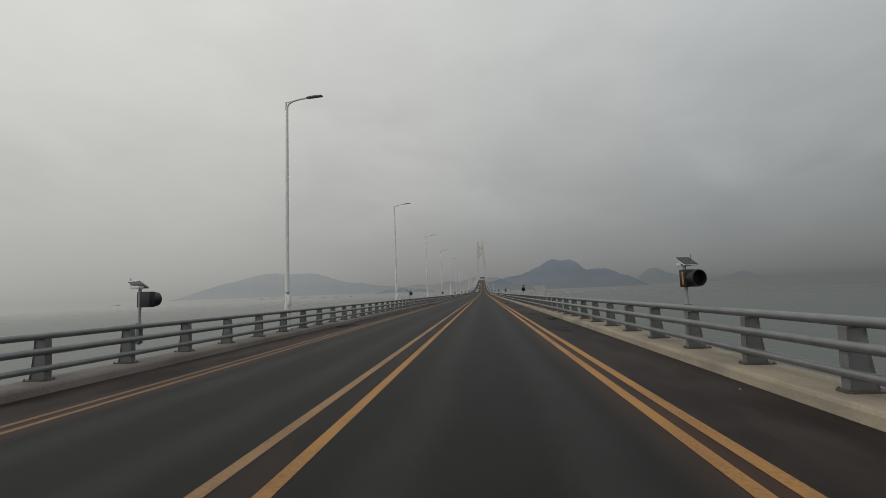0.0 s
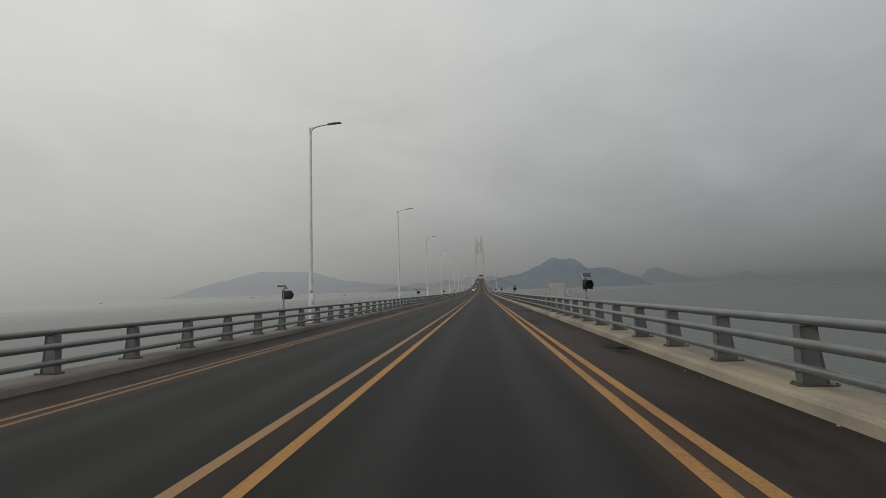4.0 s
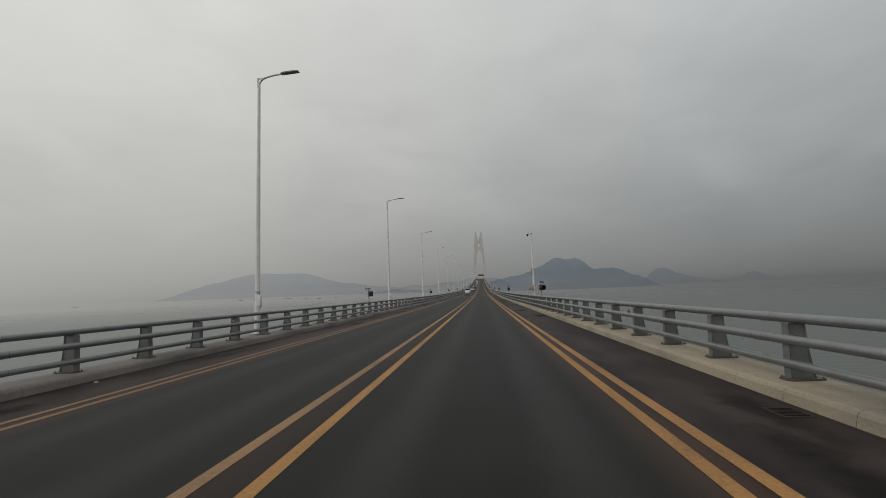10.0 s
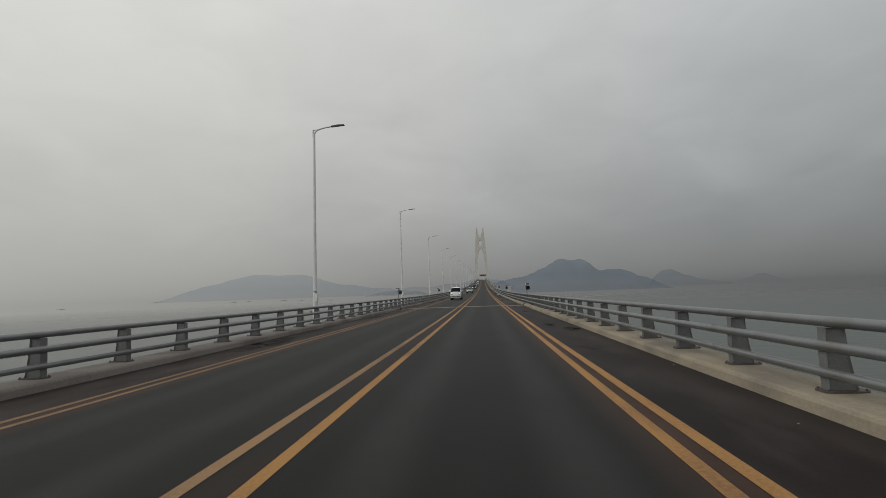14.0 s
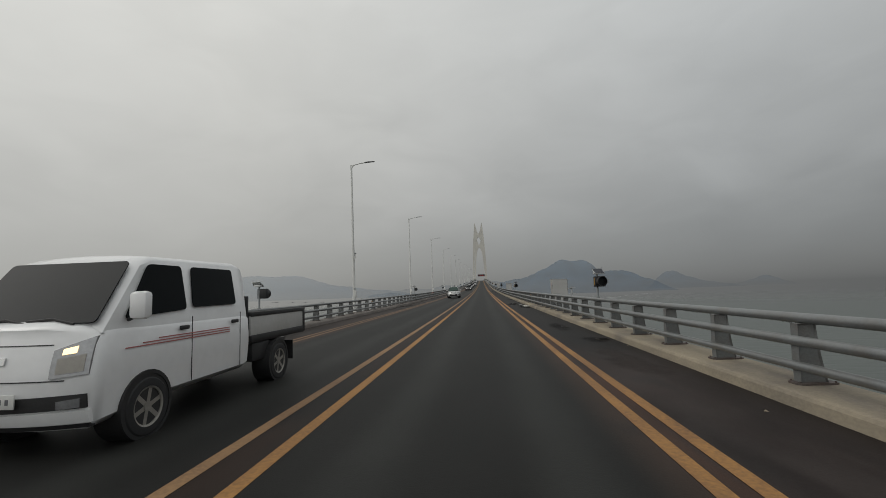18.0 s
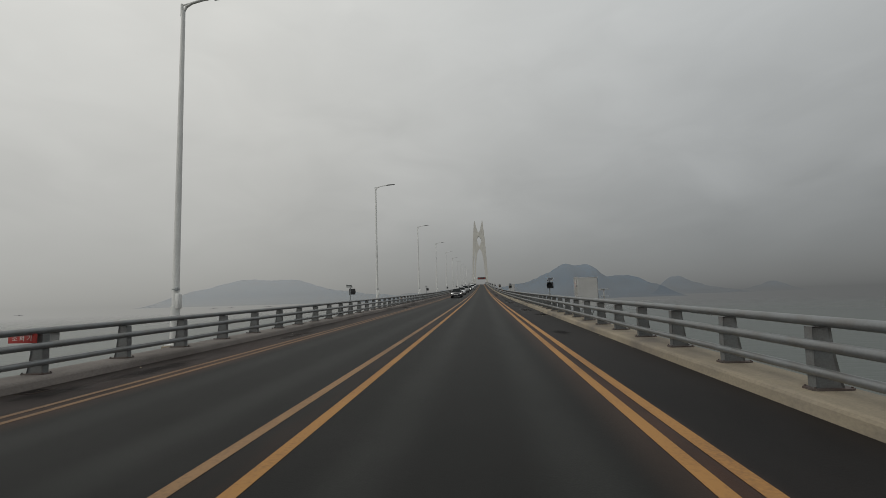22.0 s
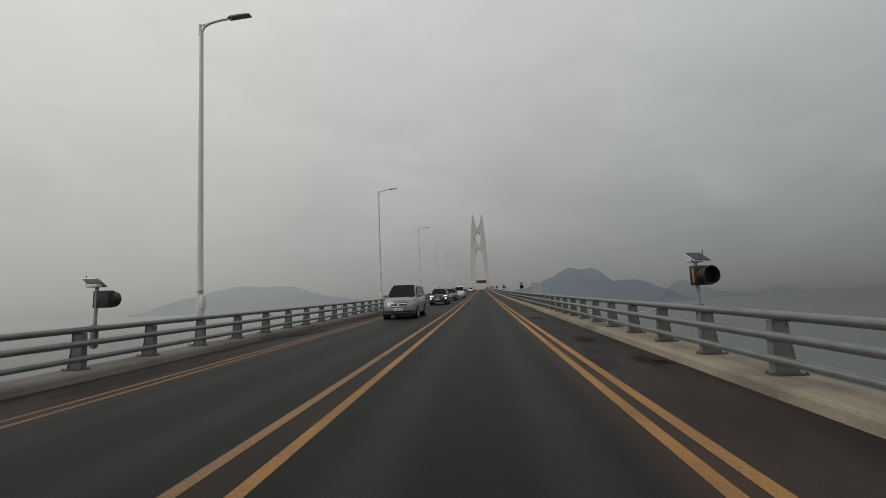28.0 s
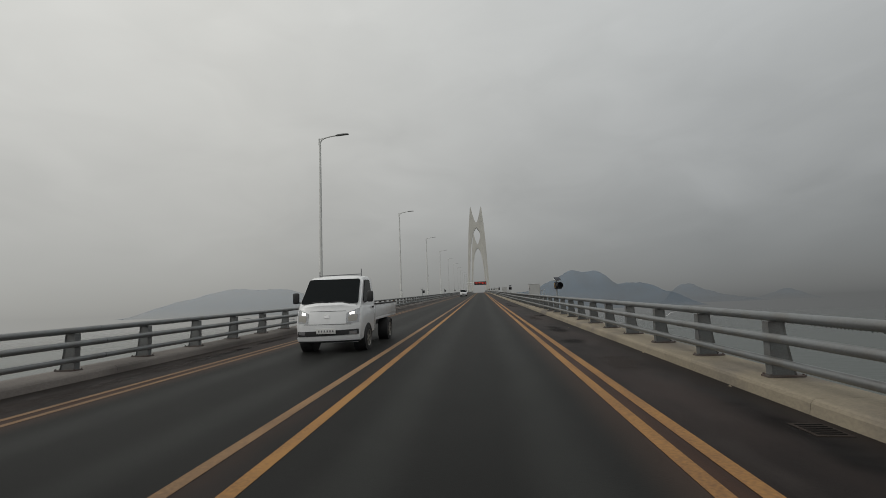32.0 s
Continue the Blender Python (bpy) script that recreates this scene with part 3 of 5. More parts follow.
# a pale tide line on the water
bm = bmesh.new()
prev = None
for i in range(60):
    f = i / 59
    x, y = 170 + 300 * f + 14 * math.sin(7 * f), 1080 + 480 * f
    w = 1.6 + 1.4 * noise.noise(Vector((i * 0.4, 0, 5)))
    cur = (bm.verts.new((x, y, SEA_Z + 0.06)), bm.verts.new((x + w * 0.5, y + w * 2.2, SEA_Z + 0.06)))
    if prev:
        bm.faces.new((prev[0], cur[0], cur[1], prev[1]))
    prev = cur
tagged(new("tide_line", mesh_of("tide_line", bm, (SIGN,))), "thin pale line of foam drifting on the sea", "foam", kind="stuff")

# ---- the bridge deck ----
ys_near = stations(START, NEAR_END, 2.0)
ys_all = stations(START, FAR_END, 4.0)
road_ob = new("road", mesh_of("road", sweep_road([(-5.76, 0), (-4.2, 0), (-3.5, 0), (-2, 0), (0, 0), (2, 0), (3.5, 0), (4.2, 0), (5.76, 0)], ys_all, closed=False), (ASPHALT,)))
tagged(road_ob, "worn dark asphalt carriageway with brown dirty shoulders", "road", kind="structure")
slab = new("bridge_deck", mesh_of("bridge_deck", sweep_road([(-6.6, -0.02), (-6.6, -0.5), (-3.4, -2.6), (3.4, -2.6), (6.6, -0.5), (6.6, -0.02)], ys_all), (CONCRETE,)))
tagged(slab, "grey concrete box-girder deck of the bridge", "bridge deck", kind="structure")

# six painted lines: centre pair and an edge pair on either side
for x, w, mt in ((-0.264, 0.15, LINE_MID), (0.264, 0.15, LINE), (3.80, 0.15, LINE), (4.11, 0.15, LINE), (-3.80, 0.12, LINE_PALE), (-4.11, 0.12, LINE_PALE)):
    bm = sweep_road([(x - w / 2, 0.004), (x + w / 2, 0.004)], ys_all, closed=False)
    tagged(new("lane_marking", mesh_of("lane_marking", bm, (mt,))), "worn orange-yellow painted line on the asphalt", "road marking", "lane lines", "structure")

# kerbs: cast in lengths of ten metres with open joints, and a short block over each drain
RIGHT_DRAINS = [18.4 + 20 * k for k in range(10)] + [217.96, 238.0, 258.32, 289.74, 305.67, 321.91, 342.01, 361.84, 402.44, 445.46, 465.39, 485.63, 505.81, 525.87, 545.58, 565.48]
KERB = [(5.74, -0.03), (5.775, 0.12), (5.80, 0.155), (5.84, 0.172), (6.20, 0.185), (6.58, 0.195), (6.63, 0.17), (6.63, -0.1)]
for side in (-1, 1):
    kerb = thing("kerb_left" if side < 0 else "kerb_right", "pale weathered concrete kerb along the deck edge" if side > 0 else "dark brown-grey concrete kerb along the deck edge", "kerb", kind="structure")
    sec = [(side * x, z) for x, z in KERB]
    inlets = RIGHT_DRAINS if side > 0 else []
    cuts = sorted([START + 10.0 * i for i in range(int((NEAR_END - START) / 10) + 1) if all(abs(START + 10.0 * i - d) > 1.2 for d in inlets)] + [d + e for d in inlets for e in (-0.55, 0.55)])
    for y0, y1 in zip(cuts, cuts[1:]):
        part("kerb_block", sweep_road(sec, stations(y0 + 0.003, y1 - 0.003, 2.5)), CONCRETE if side > 0 else SHADED_KERB, kerb, smooth=20)
    part("far_kerb", sweep_road(sec, stations(NEAR_END, FAR_END, 5.0)), CONCRETE if side > 0 else SHADED_KERB, kerb, smooth=20)["kind"] = "stuff"

# ---- railings ----
RAIL_X, POST_PHASE = 6.25, 1.35
RAILS = [(0.00, 0.962, 0.065), (-0.145, 0.69, 0.064), (-0.15, 0.38, 0.058)]
POST_SIDE = [(-0.15, 0.0), (-0.145, 0.35), (-0.125, 0.745), (0.085, 0.745), (0.095, 0.57), (0.112, 0.36), (0.138, 0.17), (0.172, 0.0)]


def post_mesh(side):
    """A tapered post of one piece: its two broad faces are sunk between raised edges."""
    bm = prism([(side * x, z) for x, z in POST_SIDE], "y", -0.068, 0.068)
    bm.normal_update()
    bmesh.ops.recalc_face_normals(bm, faces=bm.faces[:])
    broad = [f for f in bm.faces if abs(f.normal.y) > 0.9]
    bmesh.ops.inset_individual(bm, faces=broad, thickness=0.018, depth=-0.022)
    return mesh_of("post", bm, (POST,))


def plate_mesh(side):
    pts = [(-0.215, -0.08), (-0.165, -0.122), (0.225, -0.122), (0.275, -0.08), (0.275, 0.08), (0.225, 0.122), (-0.165, 0.122), (-0.215, 0.08)]
    bm = prism([(side * x, y) for x, y in pts], "z", 0.0, 0.024)
    for ax in (-0.175, 0.235):
        for ay in (-0.085, 0.085):
            rod(bm, (side * ax, ay, 0.02), (side * ax, ay, 0.042), 0.013, seg=6)
    return mesh_of("base_plate", bm, (PLATE,))


def tube_mesh(r, length):
    bm = rods(((0, 0.004, 0), (0, length - 0.004, 0), r), seg=14)
    rod(bm, (0, length - 0.22, 0), (0, length - 0.004, 0), r * 1.045, seg=14)
    return mesh_of("rail", bm, (STEEL,), 40)


TUBES = [tube_mesh(r, 10.0) for _, _, r in RAILS]
SECTION, KERB_TOP = 20.0, 0.186
for side in (-1, 1):
    pm, bm_plate, fall = post_mesh(side), plate_mesh(side), cross(side * RAIL_X)
    y0 = START
    while y0 < NEAR_END - 1:
        z0 = road_z(y0)
        sec = thing("bridge_railing", "grey painted three-tube steel railing on a concrete kerb", "railing", pose(side * RAIL_X, y0, z0), "railing lengths on the bridge")
        for j in range(int(SECTION / 2)):
            yy = POST_PHASE + 2 * j
            p = part("post", pm, POST, sec, at=pose(0, yy, road_z(y0 + yy) - z0 + KERB_TOP + fall))
            part("base_plate", bm_plate, PLATE, p)
        for (rx, rz, _), tm in zip(RAILS, TUBES):
            for k in range(2):
                za, zb = road_z(y0 + 10 * k), road_z(y0 + 10 * k + 10)
                part("rail", tm, STEEL, sec, at=pose(side * rx, 10 * k, za - z0 + rz + fall + 0.03, math.degrees(math.atan2(zb - za, 10.0))))
        y0 += SECTION
    # the far railing, past the stretch that is driven over
    far = thing("bridge_railing", "grey steel railing running on towards the towers", "railing", pose(0, 0, 0), kind="stuff")
    for rx, rz, r in RAILS:
        ring = [(side * (RAIL_X + rx) + r * math.cos(a), rz + 0.04 + r * math.sin(a)) for a in (math.tau * i / 6 for i in range(6))]
        part("far_rail", sweep_road(ring, stations(NEAR_END, FAR_END, 10.0)), STEEL, far)["kind"] = "stuff"
    verts, faces = [], []
    yy = NEAR_END + POST_PHASE
    while yy < FAR_END:
        b, zz = len(verts), road_z(yy) + cross(side * RAIL_X)
        for dy in (-0.075, 0.075):
            verts += [(side * (RAIL_X - 0.14), yy + dy, zz + 0.19), (side * (RAIL_X + 0.25), yy + dy, zz + 0.19), (side * (RAIL_X + 0.085), yy + dy, zz + 0.96), (side * (RAIL_X - 0.12), yy + dy, zz + 0.96)]
        faces += [(b, b + 1, b + 2, b + 3), (b + 4, b + 5, b + 6, b + 7), (b, b + 3, b + 7, b + 4), (b + 1, b + 2, b + 6, b + 5)]
        yy += 2.0
    me = bpy.data.meshes.new("far_posts")
    me.from_pydata(verts, [], faces)
    me.materials.append(POST)
    part("far_posts", me, POST, far)["kind"] = "stuff"

# rain drops hanging in rows under the tubes
rnd = random.Random(7)
verts, faces = [], []
for side in (-1, 1):
    y = -6.0
    while y < 575.0:
        rx, rz, r = RAILS[rnd.choice((0, 0, 0, 1, 1, 2))]
        end = y + rnd.uniform(0.5, 2.2)
        while y < end:
            x, h = side * (RAIL_X + rx), rnd.uniform(0.008, 0.02)
            z, b = road_z(y) + cross(side * RAIL_X) + rz + 0.03 - r * 0.97, len(verts)
            w = 0.011
            verts += [(x - w, y, z), (x, y - w * 1.6, z), (x + w, y, z), (x, y + w * 1.6, z), (x, y, z - h)]
            faces += [(b, b + 1, b + 4), (b + 1, b + 2, b + 4), (b + 2, b + 3, b + 4), (b + 3, b, b + 4)]
            y += rnd.uniform(0.035, 0.08)
        y += rnd.uniform(0.2, 3.5)
me = bpy.data.meshes.new("rain_drops")
me.from_pydata(verts, [], faces)
me.materials.append(POST)
tagged(new("rain_drops", me), "small rain drops hanging under the railing tubes", "water drops", kind="stuff")

# ---- street lamps along the left edge, every 25 m ----
LAMP_X, LAMP_H = -6.72, 10.43


def lamp(extra=False, GALV=GALV, LIGHT_HEAD=LIGHT_HEAD):
    t = thing("street_lamp", "tall galvanised street lamp with a loudspeaker on its pole" if extra else "tall tapered galvanised street lamp with a single arm", "street lamp", None, "street lamps along the bridge")
    part("pedestal", box((0, 0, -0.17), (0.46, 0.5, 0.40), 0.03), CONCRETE, t)
    part("base_plate", box((0, 0, 0.045), (0.36, 0.36, 0.03), 0.005), GALV, t)
    part("pole", rods(((0, 0, 0.05), (0, 0, 1.15), 0.125, 0.12), ((0, 0, 1.15), (0, 0, LAMP_H - 0.2), 0.098, 0.058), seg=14), GALV, t)
    bm = bmesh.new()
    path = [(0.0, LAMP_H - 0.42), (0.02, LAMP_H - 0.22), (0.10, LAMP_H - 0.07), (0.28, LAMP_H + 0.03), (0.6, LAMP_H + 0.10), (1.05, LAMP_H + 0.15)]
    for a, b in zip(path, path[1:]):
        rod(bm, (a[0], 0, a[1]), (b[0], 0, b[1]), 0.038, seg=10)
    rod(bm, (-0.05, 0, LAMP_H - 0.02), (0.6, 0, LAMP_H + 0.105), 0.022, seg=8)
    rod(bm, (-0.045, 0, LAMP_H - 0.35), (-0.045, 0, LAMP_H + 0.02), 0.045, seg=10)
    part("arm", bm, GALV, t)
    head = prism([(0.95, 0.125), (1.05, 0.175), (1.35, 0.20), (1.6, 0.198), (1.70, 0.185), (1.62, 0.170), (1.1, 0.135)], "y", -0.11, 0.11)
    bmesh.ops.translate(head, vec=(0, 0, LAMP_H), verts=head.verts[:])
    part("lamp_head", head, LIGHT_HEAD, t, "dark grey flat lamp head")
    part("junction_box", box((0.10, -0.02, 1.29), (0.12, 0.17, 0.44), 0.02), GALV, t)
    part("clamp_band", rods(((0, 0, 1.62), (0, 0, 1.65), 0.108)), GREY_POLE, t)
    part("clamp_lug", box((0.09, -0.10, 1.635), (0.10, 0.05, 0.10), 0.012), GREY_POLE, t)
    if extra:
        part("loudspeaker", rods(((0.12, -0.05, 3.85), (0.17, -0.26, 3.83), 0.04, 0.10)), GALV, t, "small grey horn loudspeaker")
        part("camera", box((0.14, 0.0, 4.12), (0.11, 0.22, 0.10), 0.03), GREY_POLE, t)
        part("bracket", box((0.08, 0, 4.0), (0.14, 0.05, 0.05), 0.01), GREYINK, t)
    return t


plain, speaking = lamp(), lamp(True)
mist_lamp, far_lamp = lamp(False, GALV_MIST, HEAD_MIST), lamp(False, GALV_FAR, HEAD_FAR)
LAMP_ROOT_Z = 0.10
# they stand square to the deck; two lean a little more
LAMP_LEAN = {13: 1.3, 19: 0.9}
# the lamps stand a little off their even 25 m spacing
LAMP_OFF = {9: -0.24, 10: -0.28, 11: 0.0, 12: 0.33, 13: 0.14, 14: -0.08, 15: 0.06, 16: 0.02, 17: 0.26, 18: 0.32, 19: 0.38, 20: 0.45, 21: 0.55}
for k in range(-1, 40):
    y = 14.68 + 25.0 * k + LAMP_OFF.get(k, 0.08 if k < 9 else 0.35)
    m = pose(LAMP_X, y, road_z(y) + LAMP_ROOT_Z, grade(y) + LAMP_LEAN.get(k, 0.0))
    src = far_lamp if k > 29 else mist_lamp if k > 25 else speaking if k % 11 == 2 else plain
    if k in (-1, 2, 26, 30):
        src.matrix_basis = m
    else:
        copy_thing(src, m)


# ---- fog signals on both railings, every 40 m ----
def fog_signal(plate=True, dx=0.06):
    t = thing("fog_signal", "black round fog signal lamp with a small solar panel", "signal lamp", None, "fog signals on the railings")
    part("pole", rods(((0, 0, 0.55), (0, 0, 1.95), 0.035)), GREY_POLE, t)
    part("sleeve", box((0, 0, 0.82), (0.11, 0.11, 0.5), 0.01), POST, t)
    part("rail_clamp", box((-0.02, -0.05, 0.98), (0.16, 0.12, 0.07), 0.01), GREYINK, t)
    part("housing", box((dx, -0.06, 1.63), (0.38, 0.17, 0.38), 0.016), BLACK, t)
    hood = bmesh.new()
    for a0 in range(20):
        pts = []
        for da in (0, 1):
            a = math.tau * (a0 + da) / 20
            for r, d in ((0.178, -0.13), (0.178, -0.35), (0.163, -0.35), (0.163, -0.16)):
                pts.append(hood.verts.new((dx + r * math.cos(a), d, 1.63 + r * math.sin(a))))
        for i in range(3):
            hood.faces.new((pts[i], pts[i + 1], pts[i + 5], pts[i + 4]))
    bmesh.ops.remove_doubles(hood, verts=hood.verts[:], dist=0.0005)
    h = part("hood", hood, BLACK, t)
    part("lens", rods(((dx, -0.18, 1.63), (dx, -0.13, 1.63), 0.163), seg=20), LENS, h, "dark unlit lens")
    if plate:
        part("side_plate", box((dx - 0.197, -0.09, 1.63), (0.012, 0.045, 0.28), 0.003), YELLOW, t, "yellow reflective side plate")
    sp = part("solar_panel", box((0.06, 0.0, 2.0), (0.36, 0.34, 0.022), 0.004, Matrix.Rotation(radians(32), 4, "X")), ALU, t)
    part("solar_cell", box((0.06, -0.009, 2.014), (0.33, 0.31, 0.012), 0, Matrix.Rotation(radians(32), 4, "X")), SOLAR, sp, "dark solar cells")
    part("control_box", box((0.03, 0.05, 1.93), (0.26, 0.14, 0.07), 0.01), ALU, t)
    part("mount_arm", box((dx / 2, -0.02, 1.63), (0.16, 0.06, 0.06), 0.01), GREYINK, t)
    part("antenna", rods(((0.22, 0.05, 1.94), (0.23, 0.05, 2.16), 0.009)), GREYINK, t)
    return t


protos = {1: fog_signal(), -1: fog_signal(False, -0.12)}
# each head is turned a little differently
AIM = [16, -12, 0, 0, 2, 16, 0, 5, 8, 12, -18, 5, 14, 5]
for k in range(0, 30):
    y = 5.9 + 40.0 * k
    for x in (-6.42, 6.40):
        m = pose(x, y, road_z(y) + cross(x), 0, 0, AIM[k % len(AIM)] if x > 0 else 180 - AIM[(k + 5) % len(AIM)] * 0.5)
        if k == 0:
            protos[1 if x > 0 else -1].matrix_basis = m
        else:
            copy_thing(protos[1 if x > 0 else -1], m)


# ---- inspection hatches: gated white cages hung outside the right railing, about every 60 m ----
def hatch():
    t = thing("inspection_cage", "pale grey sheet-metal inspection cage with a barred gate and notice", "access cage", None, "inspection cages outside the railing")
    def sheet(centre, along, width, slotted):
        """A thin plain sheet; slotted ones have columns of short slots down their edges."""
        lo, hi = 0.40, 1.91
        us, cut = [-width / 2], set()
        for u in ((-width / 2 + 0.17, -width / 2 + 0.26, width / 2 - 0.05) if slotted else ()):
            cut.add(len(us) - 1 + 1)
            us += [u - 0.012, u + 0.012]
        us.append(width / 2)
        zs = [lo]
        for j in range(19):
            z = lo + 0.05 + (hi - lo - 0.1) * j / 18
            zs += [z - 0.012, z + 0.012]
        zs.append(hi)
        bm = bmesh.new()
        grid = []
        for d in (-0.003, 0.003):
            grid.append([[bm.verts.new((centre[0] + u, centre[1] + d, z) if along == "x" else (centre[0] + d, centre[1] + u, z)) for z in zs] for u in us])
        for i in range(len(us) - 1):
            for j in range(len(zs) - 1):
                ring = [(i, j), (i + 1, j), (i + 1, j + 1), (i, j + 1)]
                if i in cut and j % 2:
                    for (p, q), (r, t2) in zip(ring, ring[1:] + ring[:1]):
                        bm.faces.new((grid[0][p][q], grid[0][r][t2], grid[1][r][t2], grid[1][p][q]))
                else:
                    for lay in grid:
                        bm.faces.new([lay[p][q] for p, q in ring])
        return bm
    part("side_sheet", sheet((0.52, 0.0), "x", 1.0, True), WHITE, t)
    part("back_sheet", sheet((0.52, 0.9), "x", 1.0, False), WHITE, t)
    part("outer_sheet", sheet((1.04, 0.45), "y", 0.86, False), WHITE, t)
    # open on top, with an angle iron along each upper edge
    for c, d in (((0.52, 0.0, 1.925), (1.09, 0.035, 0.035)), ((0.52, 0.9, 1.925), (1.09, 0.035, 0.035)), ((1.04, 0.45, 1.925), (0.035, 0.86, 0.035)), ((-0.02, 0.45, 1.955), (0.05, 0.98, 0.03))):
        part("top_rail", box(c, d, 0.006), WHITE, t)
    part("floor_grate", box((0.16, 0.45, 0.16), (1.82, 0.96, 0.05), 0.005), GREY_POLE, t)
    for yy in (0.02, 0.88):
        part("corner_post", box((0, yy, 1.05), (0.05, 0.05, 1.76), 0.006), WHITE, t)
    gate = part("gate", rods(((0, 0.08, 0.95), (0, 0.82, 0.95), 0.022), ((0, 0.08, 1.91), (0, 0.82, 1.91), 0.022), ((0, 0.08, 0.95), (0, 0.08, 1.91), 0.022), ((0, 0.82, 0.95), (0, 0.82, 1.91), 0.022)), WHITE, t)
    for i in range(7):
        part("slat", box((0, 0.15 + 0.1 * i, 1.43), (0.014, 0.066, 0.95), 0.003), PALE, gate)
    part("kick_plate", box((0, 0.45, 0.86), (0.02, 0.76, 0.16), 0.004), WHITE, gate)
    part("latch", box((-0.03, 0.1, 1.48), (0.06, 0.09, 0.10), 0.01), GREYINK, gate)
    notice = part("notice", box((-0.03, 0.45, 1.58), (0.012, 0.52, 0.46), 0.002), PALE, gate, "pale notice with faded red and grey lines of print")
    for i, (w, mt) in enumerate(((0.40, GREYINK), (0.22, REDINK), (0.5, REDINK), (0.48, REDINK), (0.44, REDINK), (0.36, GREYINK))):
        part("print_line", box((-0.0385, 0.45 + (0.5 - w) / 2 * (i % 2), 1.765 - 0.072 * i), (0.004, w * 0.9, 0.018)), mt, notice)
    # struts under the cage
    for xx in (0.12, 0.42, 0.72, 1.02):
        part("strut", box((xx, -0.015, 0.10), (0.045, 0.03, 0.62), 0.004, Matrix.Rotation(radians(24), 4, "Y")), POST, t)
    part("ladder_mast", rods(((1.28, -0.2, -0.6), (1.28, -0.2, 1.28), 0.035)), WHITE, t)
    part("ladder_stay", rods(((1.0, 0.0, 0.16), (1.28, -0.2, 0.16), 0.02), ((1.04, 0.0, 1.25), (1.28, -0.2, 1.25), 0.016), seg=8), WHITE, t)
    for z in (1.28, 0.91, 0.53, 0.11):
        part("ladder_rung", box((1.31, -0.2, z), (0.40, 0.16, 0.035), 0.008), WHITE, t)
    return t


cage = hatch()
for k, y in enumerate((42.42, 100.99, 161.18, 222.76, 341.83, 401.86, 462.88, 522.87, 587.8, 646.5, 702.5, 762.5)):
    m = pose(7.3, y, road_z(y))
    if k == 0:
        cage.matrix_basis = m
    else:
        copy_thing(cage, m)


# ---- fire-extinguisher boxes tucked between the rails ----
def glyph_mesh(text, size, material):
    cu = bpy.data.curves.new("lettering", "FONT")
    cu.body, cu.size, cu.extrude, cu.align_x, cu.align_y = text, size, 0.002, "CENTER", "CENTER"
    tmp = new("lettering", cu)
    bpy.context.view_layer.update()
    me = bpy.data.meshes.new_from_object(tmp.evaluated_get(bpy.context.evaluated_depsgraph_get()))
    bpy.data.objects.remove(tmp)
    me.materials.clear()
    me.materials.append(material)
    return me


LETTERS = glyph_mesh("\uc18c \ud654 \uae30", 0.125, SIGN)
for side, y in ((1, 144.88), (-1, 225.06), (1, 305.12), (-1, 385.2), (1, 464.39), (-1, 64.5), (-1, 545.2)):
    t = thing("extinguisher_box", "red and white fire-extinguisher box between the railing tubes", "extinguisher box", pose(side * (RAIL_X + 0.18), y, road_z(y)), "extinguisher boxes on the railings")
    part("case", box((0, 0.30, 0.80), (0.26, 0.6, 0.17), 0.012), WHITE, t)
    front = part("red_face", box((0, -0.012, 0.80), (0.58, 0.02, 0.17), 0.004), RED, t, "red face with white lettering")
    part("lettering", LETTERS, SIGN, front, at=pose(0, -0.025, 0.80, 90))

# ---- small orange delineators clipped on the middle tubes ----
for k in range(15):
    for side, y in ((1, 25.7 + 40 * k), (-1, 22.3 + 40 * k + (4.7 if k == 4 else 0.0))):
        if side > 0 and (y > 530 or k == 9):
            continue
        x = side * (RAIL_X - 0.145)
        t = thing("delineator", "small round orange delineator clipped on the railing", "delineator", pose(x, y, road_z(y) + cross(x)), "delineators on the railings")
        part("clip", box((0, 0, 0.79), (0.05, 0.04, 0.05), 0.008), PLATE, t)
        part("reflector", rods(((0, -0.02, 0.83), (0, -0.005, 0.83), 0.042), seg=16), AMBER_DISC, t)

# ---- traffic-camera mast on the right ----
CY = 215.29
mast = thing("camera_mast", "tall cream steel mast with a dome camera and control cabinet", "camera mast", pose(6.98, CY, road_z(CY)))
part("pedestal", rods(((0, 0, -0.5), (0, 0, 0.06), 0.24), seg=20), CONCRETE, mast)
part("base_flare", rods(((0, 0, 0.06), (0, 0, 0.34), 0.20, 0.11), seg=20), OFFWHITE, mast)
part("pole", rods(((0, 0, 0.33), (0, 0, 2.1), 0.108, 0.10), ((0, 0, 2.1), (0, 0, 6.9), 0.088, 0.055), seg=16), OFFWHITE, mast)
part("collar", rods(((0, 0, 6.72), (0, 0, 6.78), 0.085), seg=16), GREY_POLE, mast)
part("arm", rods(((0, 0, 6.75), (-0.20, 0, 6.86), 0.032), ((-0.20, 0, 6.86), (-0.37, 0, 6.93), 0.028)), OFFWHITE, mast)
dome = part("dome_camera", rods(((-0.35, -0.02, 6.70), (-0.35, -0.02, 6.58), 0.105, 0.095), ((-0.35, -0.02, 6.58), (-0.35, -0.02, 6.50), 0.095, 0.045), seg=18), BLACK, mast, "black dome camera under a pale cap")
